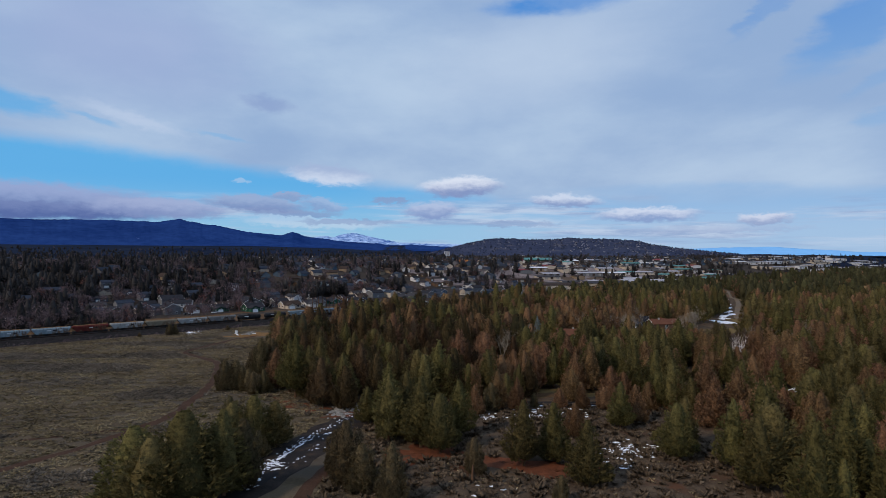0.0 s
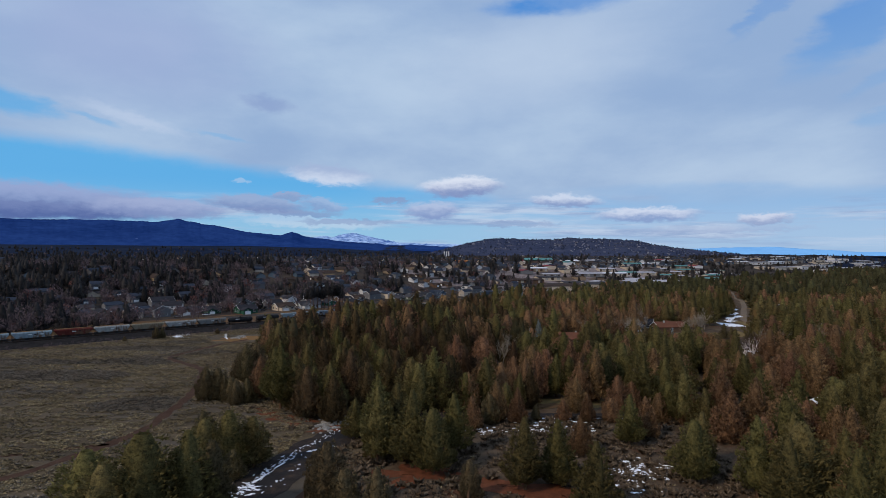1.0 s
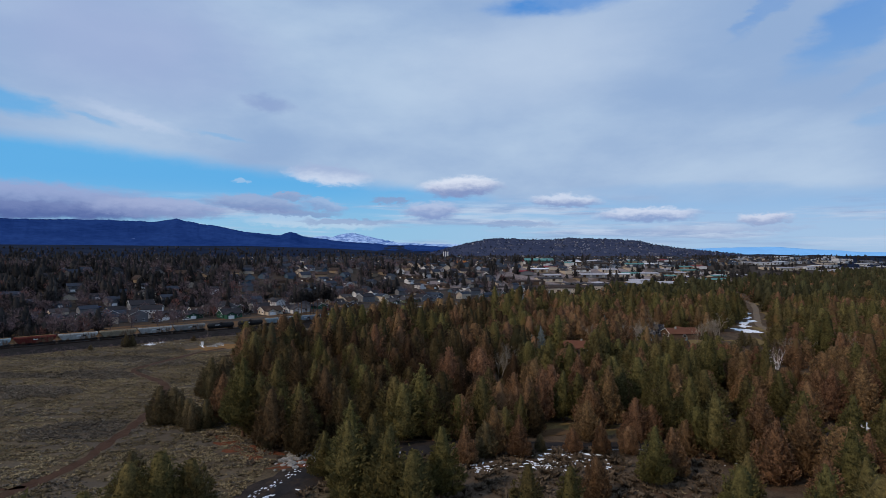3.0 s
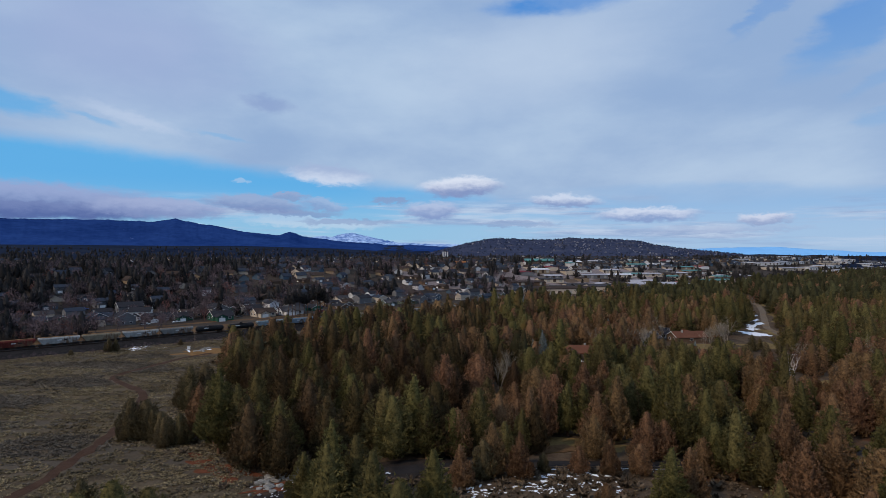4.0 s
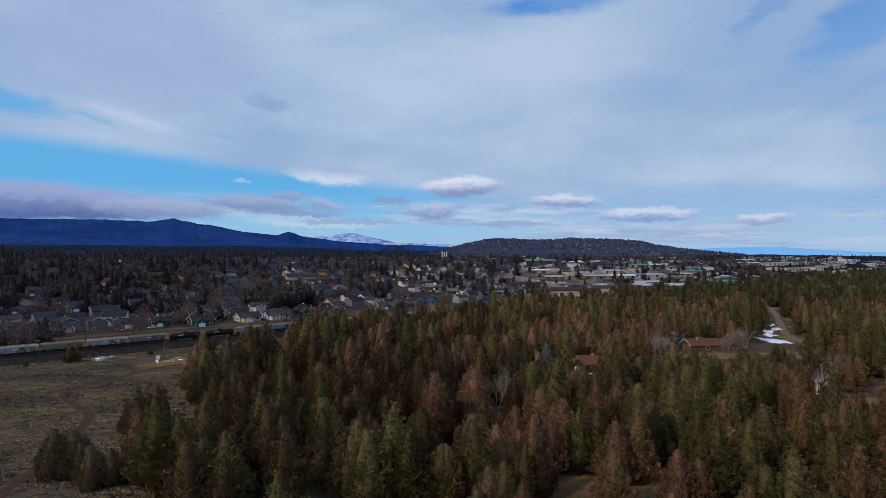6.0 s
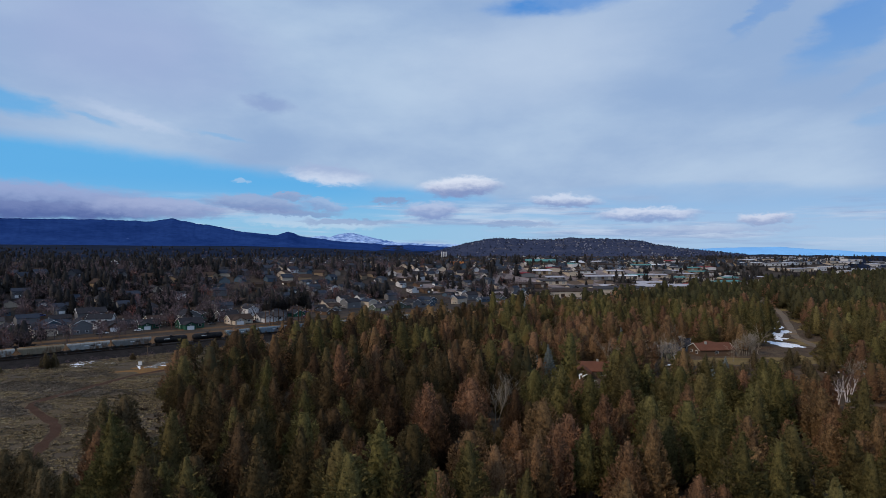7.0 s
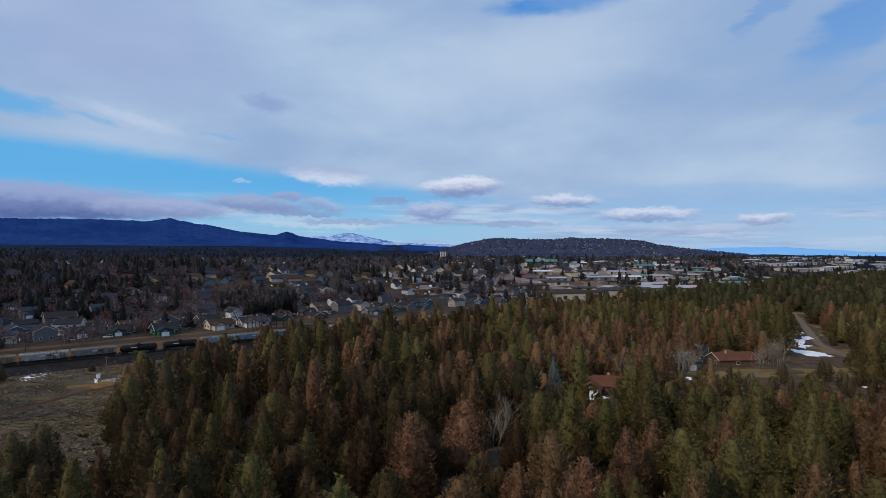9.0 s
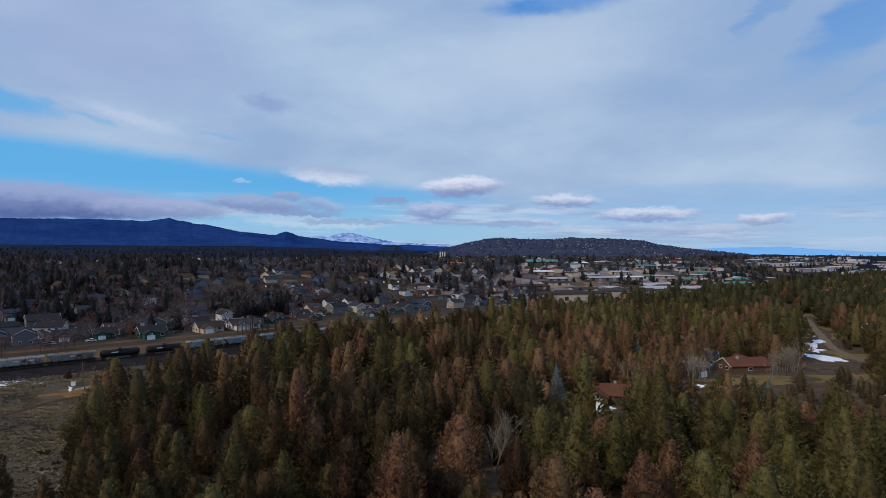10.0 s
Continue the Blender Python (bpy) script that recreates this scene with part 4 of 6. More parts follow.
# open sight lines in front of the houses and clearings: x, y, half width, depth
OPEN = [(134, 371, 12, 36), (66, 320, 7, 26), (112, 366, 6, 28), (186, 405, 11, 56), (112, 194, 4, 12), (256, 476, 8, 26), (230, 354, 6, 18), (136, 281, 7, 24), (106, 343, 4, 14), (24.5, 258, 4, 16), (151, 368, 8, 30), (106, 352, 6, 22), (165, 298, 6, 18), (48.6, 314, 3, 22), (102, 297, 2.5, 12), (96, 384, 3, 18), (202, 430, 9, 50), (217, 458, 9, 50), (232, 484, 9, 50), (250, 515, 9, 46), (264, 545, 9, 46), (285, 592, 9, 46), (305, 650, 9, 46), (334, 715, 8, 50)]


def sight(x, y):
    """1 where trees are kept out, 0.5 where they stay low, else 0."""
    v = 0
    for a, b, w, dp in OPEN:
        if abs(x - a * y / b) < w and -4 < b - y < dp * 2.3:
            v = max(v, 1 if b - y < dp else 0.5)
    return v


def clear(x, y):
    if sight(x, y) == 1:
        return True
    if any((x - a) ** 2 + (y - b) ** 2 < r * r for a, b, r in CLEAR):
        return True
    for line, wd in ((ROAD, 5.0), ([(352, 770), (334, 715), (300, 640), (262, 540), (232, 480), (207, 430), (196, 390), (196, 350), (215, 300)], 5.0)):
        for (ax, ay), (bx, by) in zip(line, line[1:]):
            dx, dy = bx - ax, by - ay
            f = min(1, max(0, ((x - ax) * dx + (y - ay) * dy) / (dx * dx + dy * dy)))
            if (x - ax - f * dx) ** 2 + (y - ay - f * dy) ** 2 < wd * wd:
                return True
    return False


def grow_wood():
    rng = np.random.default_rng(2024)
    near, mid, far = [], [], []
    step = 8.5
    for y in np.arange(102, 1250, step):
        for x in np.arange(-110, 0.80 * y + 60, step):
            px, py = x + rng.uniform(-3.6, 3.6), y + rng.uniform(-3.6, 3.6)
            keep, pick = rng.uniform(), rng.uniform()
            n = beyond(px, py)
            if py < (188 if -12 < px < 112 else 176):
                # open ground with scattered trees south of the road, denser to the east
                lim = 0.0 if px < 58 else min(0.9, (px - 52) / 22)
                if keep > lim:
                    continue
            elif px < wood_edge(py) or n > -14:
                continue
            if keep > 0.9 or clear(px, py):
                continue
            if px / py > 0.78 + 20 / py or (py > 620 and keep > 0.55) or (py > 278 and keep > 0.84):
                continue
            (near if py < 278 else mid if py < 520 else far).append((px, py, pick))
    return near, mid, far


near, mid, far = grow_wood()


def rusty_share(x, y):
    """Where the rusty junipers gather."""
    v = noise.noise(Vector((x * 0.013 + 3.1, y * 0.013, 0.4))) * 0.9
    return 0.68 + v + (0.14 if 0 < x < 110 and y > 190 else 0) - (0.30 if y > 520 else 0) - (0.30 if x > 170 else 0) - (0.34 if y < 196 and x > 45 else 0) - (0.22 if x > 62 and y < 255 else 0) - (0.22 if x < 5 and y < 280 else 0) - (0.6 if ((x - 58) / 24) ** 2 + ((y - 264) / 26) ** 2 < 1 else 0)


def west_shade(x, y):
    """How common the darkened junipers are: their colour paints shade on the wood's western side."""
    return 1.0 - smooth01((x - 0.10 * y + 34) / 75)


counts = {"pine": 45, "rusty": 10}
rest = []
for px, py, pick in near:
    if pick < rusty_share(px, py):
        if counts["rusty"] < 295:
            counts["rusty"] += 1
            old = west_shade(px, py)
            plant(SHADED if (pick * 977) % 1 < old else RUSTY if (pick * 977) % 1 > 0.1 else GREYS, px, py, random.uniform(0.78, 1.22) * (0.62 if sight(px, py) else 1), None, random.uniform(0.92, 1.15))
            continue
    elif counts["pine"] < 295:
        counts["pine"] += 1
        old = west_shade(px, py)
        plant(SHADED if (pick * 613) % 1 < old * 0.6 else PINES, px, py, random.uniform(0.75, 1.15) * (0.55 if sight(px, py) else 1), None, random.uniform(0.92, 1.15))
        continue
    rest.append((px, py, pick))
mid = rest + mid


def simple(seed, h, r, base, power, size, sprays, clumps=24, upright=1.0, flare=0.5, tips=1, sides=6, rings=5):
    rng = np.random.default_rng(seed)
    v, f = crown(rng, h, r, base, power, sprays, size, clumps, upright, flare, tips, sides, rings, 0.4)
    lv, lf = limb((0, 0, 0), (0, 0, h * 0.4), 0.25, 0.15, 4)
    return join((v, f), (lv, thirds(lf)))


mid_pine = [simple(200 + k, 13 + k, 4.8, 0.06, 0.46 + 0.08 * (k % 3), 1.15, 680, 60, 0.85, 0.7) for k in range(6)]
mid_rust = [simple(220 + k, 11.5 + k * 0.7, 4.2, 0.04, 0.42 + 0.08 * (k % 3), 1.05, 680, 60, 1.6, 0.3, 1 + k % 2) for k in range(6)]
far_pine = [simple(240 + k, 12.5 + 1.2 * k, 5.4, 0.04, 0.44, 1.9, 180, 28, 0.9, 0.6) for k in range(5)]
far_rust = [simple(250 + k, 10.0 + k, 5.0, 0.03, 0.42, 1.7, 180, 28, 1.4, 0.3, 1) for k in range(5)]
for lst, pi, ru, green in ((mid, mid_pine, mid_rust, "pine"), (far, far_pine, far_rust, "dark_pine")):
    low = [(x, y, gz(x, y)) for x, y, p in lst if sight(x, y)]
    lst = [q for q in lst if not sight(q[0], q[1])]
    # darkened junipers paint the western shade on the farther wood too
    old = [(x, y, gz(x, y)) for x, y, p in lst if (p * 613) % 1 < 0.7 * west_shade(x, y)]
    lst = [(x, y, p) for x, y, p in lst if (p * 613) % 1 >= 0.7 * west_shade(x, y)]
    a = [(x, y, gz(x, y)) for x, y, p in lst if p >= rusty_share(x, y)]
    b = [(x, y, gz(x, y)) for x, y, p in lst if p < rusty_share(x, y)]
    many("young_wood", low, pi, "grey_juniper", "low young conifers in front of the clearings", "trees", 5, (0.28, 0.5), 1.3)
    many("pine_wood", a, pi, green, "dense wood of green pines", "trees", 3, (0.7, 1.3), 1.18)
    many("juniper_wood", b, ru, "juniper", "dense wood of rusty brown junipers", "trees", 4, (0.7, 1.3), 1.18)
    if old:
        many("old_juniper_wood", old, ru, "shaded_juniper", "dense wood of junipers, coloured dark for western shade", "trees", 6, (0.7, 1.3), 1.18)


TRAILS = [[(-96, 120), (-84, 142), (-75, 166), (-77, 190), (-80, 213), (-88, 240), (-93, 252), (-118, 275), (-112, 298), (-108, 318), (-100, 330)], [(-24, 92), (-27, 112), (-25, 128), (-22, 140)]]


def on_trail(x, y):
    for line in TRAILS:
        for (ax, ay), (bx, by) in zip(line, line[1:]):
            dx, dy = bx - ax, by - ay
            f = min(1, max(0, ((x - ax) * dx + (y - ay) * dy) / (dx * dx + dy * dy)))
            if (x - ax - f * dx) ** 2 + (y - ay - f * dy) ** 2 < 3.2:
                return True
    return False


DARK_BRUSH = [(-88, 197, 15, 8), (-150, 236, 32, 11), (-185, 262, 40, 9), (-120, 268, 14, 8), (-62, 214, 6, 10), (-136, 300, 30, 8), (-112, 150, 10, 5)]


def tussock(rng, n):
    """A low bush of a few blades, one metre across."""
    a = rng.uniform(0, 6.3, n)
    P = np.stack([np.cos(a) * 0.3, np.sin(a) * 0.3, np.full(n, 0.18)], 1) * rng.uniform(0.5, 1.1, (n, 1))
    d = np.stack([np.cos(a) * 0.7, np.sin(a) * 0.7, np.full(n, 0.75)], 1) + rng.normal(size=(n, 3)) * 0.25
    s = np.cross(d, rng.normal(size=(n, 3)))
    s /= np.linalg.norm(s, axis=1)[:, None]
    return np.stack([P - s * 0.26, P + s * 0.26, P + d * 0.55], 1).reshape(-1, 3), np.arange(3 * n).reshape(n, 3)


RED = [(-5, 139, 9, 5), (14, 133, 10, 4), (25, 128, 9, 4.5), (78, 118, 8, 4)]


def field_plants():
    """Sagebrush and dry bunch grass on the open land."""
    rng = np.random.default_rng(8)
    dark, pale, low = [], [], []
    while len(dark) + len(pale) < 60000:
        x = rng.uniform(-300, -22)
        y = 104 + 266 * rng.uniform() ** 1.25
        if x > wood_edge(y) + 1 or x < -0.86 * y - 8 or beyond(x, y) > -13 or (x + 104) ** 2 + (y - 333) ** 2 < 250 or (x > -62 and clear(x, y)) or (x > -125 and on_trail(x, y)):
            continue
        tuft = noise.noise(Vector((x * 0.16, y * 0.30, 5.0)))
        wide = noise.noise(Vector((x * 0.02, y * 0.05, 2.0)))
        brush = max([1.25 - math.hypot((x - a) / p, (y - b) / q) for a, b, p, q in DARK_BRUSH] + [0])
        if brush + wide * 0.7 + tuft * 0.25 > 0.34 + rng.uniform(-0.1, 0.1):
            dark.append((x, y, 0))
        elif tuft + rng.uniform(-0.3, 0.3) > -0.12:
            (dark if rng.uniform() < 0.13 else pale).append((x, y, 0))
    for _ in range(2600):
        x, y = rng.uniform(-24, 66), rng.uniform(104, 178)
        if not clear(x, y) and not on_trail(x, y) and all(((x - a) / p) ** 2 + ((y - b) / q) ** 2 > 0.8 for a, b, p, q in RED):
            (low if rng.uniform() < 0.8 else pale).append((x, y, 0))
    kinds = [tussock(rng, 6) for _ in range(8)]
    many("sagebrush", dark, kinds, "sage", "grey sagebrush growing in dark patches on the grassland", "shrubs", 81, (0.3, 0.75), 1.4)
    many("low_brush", low, kinds, "brush", "low dark brush between the pines", "shrubs", 83, (0.4, 1.2), 1.3)
    many("bunch_grass", pale, kinds, "grass", "dry tan bunch grass on the open land", "grass", 82, (0.25, 0.6), 1.7)


field_plants()


def undergrowth():
    """Low brown brush in the clearings and at the edge of the wood."""
    rng = np.random.default_rng(15)
    brush = [tussock(rng, 16) for k in range(4)]
    pts = []
    while len(pts) < 750:
        v = rng.uniform()
        x, y = (rng.uniform(-24, 64), rng.uniform(104, 180)) if v < 0.75 else (rng.uniform(-95, -30), rng.uniform(170, 330))
        if clear(x, y) or on_trail(x, y) or any(((x - a) / p) ** 2 + ((y - b) / q) ** 2 < 0.8 for a, b, p, q in RED) or (v >= 0.75 and not -9 < x - wood_edge(y) < 3):
            continue
        pts.append((x, y, -0.05))
    many("undergrowth", pts, brush, "brush", "low brown brush in the clearings", "shrubs", 16, (0.8, 2.0), 1.2)


undergrowth()

# ---------------------------------------------------------------- railway
def embankment():
    prof = [(-13.5, -0.3), (-4.2, 1.75), (4.2, 1.85), (9, 1.4), (9, -0.3)]
    bm = bmesh.new()
    rows = []
    for s in np.arange(-420, 1101, 20):
        rows.append([bm.verts.new((*along(s, n), z + (0 if z > 0 else gz(*along(s, n))))) for n, z in prof])
    for a, b in zip(rows, rows[1:]):
        for i in range(len(prof) - 1):
            bm.faces.new((a[i], b[i], b[i + 1], a[i + 1]))
    bmesh.ops.recalc_face_normals(bm, faces=bm.faces)
    e = tagged(part("embankment", bm, M["gravel"]), "dark gravel railway embankment", "embankment", kind="structure")
    for off in (-0.72, 0.72):
        bm = bmesh.new()
        prev = None
        for s in (-420, 1100):
            q = [bm.verts.new((*along(s, off + d), z)) for d, z in ((-0.05, 1.78), (0.05, 1.78), (0.05, 1.98), (-0.05, 1.98))]
            if prev:
                for i in range(4):
                    bm.faces.new((prev[i], prev[(i + 1) % 4], q[(i + 1) % 4], q[i]))
            prev = q
        part("rail", bm, M["steel"], e, "rusty steel rail")
    # the bare strip behind the line
    rng = np.random.default_rng(6)
    V, F, k = [], [], 0
    ss = np.arange(-420, 1101, 10.0)
    inner = 8.6 + rng.uniform(-0.5, 0.5, len(ss))
    outer = 51 - 14 * smooth01((ss - 120) / 150) + rng.uniform(-2, 2, len(ss))
    for s, a, b in zip(ss, inner, outer):
        for n in (a, (a + b) / 2, b):
            x, y = along(s, n)
            V.append((x, y, max(gz(x, y), 1.42 if n < 10 else 0) + 0.09))
    F = [(3 * i + q, 3 * i + 3 + q, 3 * i + 4 + q, 3 * i + 1 + q) for i in range(len(ss) - 1) for q in range(2)]
    tagged(quads("service_track", np.array(V), np.array(F), M["tan_dirt"]), "bare tan dirt strip along the railway", "dirt strip", kind="structure")


embankment()
RAIL_TOP = 1.98
TURN = math.degrees(math.atan2(T[1], T[0]))


def bogie(parent, x):
    b = part("bogie", boxes((x, -0.95, 0.38, 2.5, 0.16, 0.42), (x, 0.95, 0.38, 2.5, 0.16, 0.42), (x, 0, 0.5, 0.5, 2.0, 0.3)), M["steel"], parent, "rusty bogie frame")
    for dx in (-0.88, 0.88):
        for dy in (-0.74, 0.74):
            bm = bmesh.new()
            bmesh.ops.create_cone(bm, cap_ends=True, segments=14, radius1=0.44, radius2=0.44, depth=0.13, matrix=pose(x + dx, dy, 0.44, 90))
            part("wheel", bm, M["steel"], b)


def hopper_car(paint, label, s, marks=0):
    """A covered hopper: a ribbed body with sloping ends, discharge bays, a hatch walk, ladders and bogies."""
    x, y = along(s, 0)
    e = thing("hopper_car", label, "freight car", "train of freight cars", at=(x, y, RAIL_TOP), rz=TURN)
    ln, hw = 8.35, 1.56
    bm = bmesh.new()
    side = [(-hw, 1.55), (-hw - 0.04, 3.9), (-hw + 0.22, 4.35), (0, 4.55), (hw - 0.22, 4.35), (hw + 0.04, 3.9), (hw, 1.55)]
    rings = []
    for xx, cut in ((-ln, 2.35), (-ln + 1.7, 0.0), (-ln / 3, 0), (ln / 3, 0), (ln - 1.7, 0.0), (ln, 2.35)):
        rings.append([bm.verts.new((xx, py, max(pz, 1.55 + cut * 0.85) if cut else pz)) for py, pz in side])
    for a, b in zip(rings, rings[1:]):
        for i in range(len(side)):
            bm.faces.new((a[i], a[(i + 1) % len(side)], b[(i + 1) % len(side)], b[i]))
    bm.faces.new(rings[0][::-1])
    bm.faces.new(rings[-1])
    bmesh.ops.recalc_face_normals(bm, faces=bm.faces)
    body = part("body", bm, paint, e)
    for q in range(9):
        part("rib", boxes((-ln + 2.0 + q * (2 * ln - 4) / 8, 0, 1.6, 0.10, 2 * hw + 0.2, 2.35)), paint, body)
    part("underframe", boxes((0, 0, 0.5, 16.4, 1.9, 1.1)), M["black_steel"], e, "dark underframe")
    for xx in (-4.4, 0, 4.4):
        part("discharge_bay", prism([(-0.9, 0.55), (0.9, 0.55), (1.45, 1.6), (-1.45, 1.6)], xx - 1.3, xx + 1.3), M["steel"], e, "dark discharge hopper")
    part("hatch_walk", boxes((0, 0, 4.56, 15.4, 1.1, 0.10), (0, 0.75, 4.5, 15.0, 0.08, 0.06), (0, -0.75, 4.5, 15.0, 0.08, 0.06)), M["rust_roof"], e, "rust-stained roof walk with hatches")
    for xx in (-ln + 0.35, ln - 0.35):
        part("end_platform", boxes((xx, 0, 1.15, 1.6, 2.7, 0.22), (xx, 1.25, 1.2, 0.08, 0.08, 2.6), (xx, -1.25, 1.2, 0.08, 0.08, 2.6)), M["steel"], e, "end platform with ladders")
        part("coupler", boxes((xx * 1.075, 0, 0.8, 0.7, 0.3, 0.3)), M["steel"], e)
    for xx in (-6.6, 6.6):
        bogie(e, xx)
    for q in range(marks):
        part("marking", boxes((2.0 + q * 2.4 - marks, -hw - 0.075, 2.9, 1.7, 0.04, 0.42)), M["mark_white"] if q % 2 == 0 else M["black_steel"], body, "painted marking bar")
    return e


def tank_car(s, label, stripe=True):
    x, y = along(s, 0)
    e = thing("tank_car", label, "freight car", "train of freight cars", at=(x, y, RAIL_TOP), rz=TURN)
    bm = bmesh.new()
    prev = None
    for xx, r in ((-7.6, 0.3), (-7.45, 0.95), (-7.0, 1.35), (-6.5, 1.5), (6.5, 1.5), (7.0, 1.35), (7.45, 0.95), (7.6, 0.3)):
        ring = [bm.verts.new((xx, math.cos(a) * r, 2.55 + math.sin(a) * r)) for a in np.arange(18) * math.pi / 9]
        if prev:
            for i in range(18):
                bm.faces.new((prev[i], prev[(i + 1) % 18], ring[(i + 1) % 18], ring[i]))
        else:
            bm.faces.new(ring)
        prev = ring
    bm.faces.new(prev)
    bmesh.ops.recalc_face_normals(bm, faces=bm.faces)
    body = part("tank", bm, M["black_steel"], e, "black cylindrical tank")
    bm = bmesh.new()
    bmesh.ops.create_cone(bm, cap_ends=True, segments=14, radius1=0.55, radius2=0.5, depth=0.6, matrix=pose(0, 0, 4.25))
    part("dome", bm, M["black_steel"], e)
    part("walkway", boxes((0, 0, 4.0, 3.0, 2.2, 0.08), (-1.4, 1.05, 4.0, 0.06, 0.06, 0.9), (1.4, 1.05, 4.0, 0.06, 0.06, 0.9), (-1.4, -1.05, 4.0, 0.06, 0.06, 0.9), (1.4, -1.05, 4.0, 0.06, 0.06, 0.9)), M["steel"], e)
    part("underframe", boxes((0, 0, 0.85, 16.2, 0.6, 0.3), (-6.9, 0, 0.95, 1.2, 2.6, 0.15), (6.9, 0, 0.95, 1.2, 2.6, 0.15)), M["steel"], e)
    for xx in (-5.6, 5.6):
        bogie(e, xx)
    if stripe:
        part("marking", boxes((-2.4, -1.5, 2.7, 2.6, 0.06, 0.35)), M["mark_white"], body, "white marking bar")
    return e


M["rust_roof"] = surface("rusty_roof_walk", (0.14, 0.075, 0.035), (0.24, 0.14, 0.07), 0.5, 0.9, 6)
CAR = {n: surface("car_paint_" + n, tuple(q * 0.45 for q in c), tuple(q * 0.68 for q in c), 0.35, 0.7, 8, stain=(0.11, 0.065, 0.04), stain_scale=0.45, stain_at=(0.5, 0.66), stretch=(1, 1, 0.45)) for n, c in {
    "pale_blue": (0.30, 0.38, 0.43), "white": (0.42, 0.42, 0.41), "red": (0.15, 0.032, 0.026), "tan": (0.30, 0.25, 0.18), "grey": (0.26, 0.255, 0.25), "blue": (0.25, 0.33, 0.41)}.items()}
PITCH = 17.75
for k, (c, mk) in enumerate([("grey", 2), ("white", 3), ("tan", 0), ("white", 2), ("red", 2), ("pale_blue", 3), ("pale_blue", 2), ("white", 0), ("white", 2), ("grey", 0), ("tan", 2)]):
    words = {"grey": "weathered grey", "white": "dirty white", "tan": "rust-streaked tan", "red": "dark red", "pale_blue": "pale blue-grey", "blue": "light blue"}[c]
    hopper_car(CAR[c], words + " covered hopper car standing on the railway", (0.5 - k) * PITCH, mk)
for k in range(2):
    tank_car((1.5 + k) * PITCH, "black tank car coupled in the freight train")
for k, c in enumerate(["pale_blue", "blue", "blue", "pale_blue", "white", "grey", "white", "tan", "white"]):
    words = {"grey": "weathered grey", "white": "dirty white", "tan": "rust-streaked tan", "pale_blue": "pale blue-grey", "blue": "light blue"}[c]
    hopper_car(CAR[c], words + " covered hopper car standing on the railway", (3.5 + k) * PITCH, 2)


# ---------------------------------------------------------------- houses
def gable_roof(w, d, h, rise, over=0.5, thick=0.22):
    """Two thick slopes with eaves over a body w long (x) and d deep (y)."""
    k = rise / (d / 2)
    y0, z0 = d / 2 + over, h - over * k
    return prism([(-y0, z0), (0, h + rise), (y0, z0), (y0, z0 + thick), (0, h + rise + thick * 1.15), (-y0, z0 + thick)], -w / 2 - over, w / 2 + over)


def gable_body(w, d, h, rise):
    return prism([(-d / 2, -1.2), (d / 2, -1.2), (d / 2, h), (0, h + rise), (-d / 2, h)], -w / 2, w / 2)


def window(parent, x, y, z, w, h, face, panes=True):
    """A framed window on the wall whose outward side is face: 's', 'n', 'e' or 'w'."""
    if face in "sn":
        fr = boxes((x, y, z, w + 0.24, 0.10, h + 0.24))
        gl = boxes((x, y + (-0.06 if face == "s" else 0.06), z + 0.12, w, 0.03, h))
    else:
        fr = boxes((x, y, z, 0.10, w + 0.24, h + 0.24))
        gl = boxes((x + (-0.06 if face == "w" else 0.06), y, z + 0.12, 0.03, w, h))
    f = part("window", fr, M["white_trim"], parent, "white window frame")
    part("pane", gl, M["glass"], f, "dark glass pane")


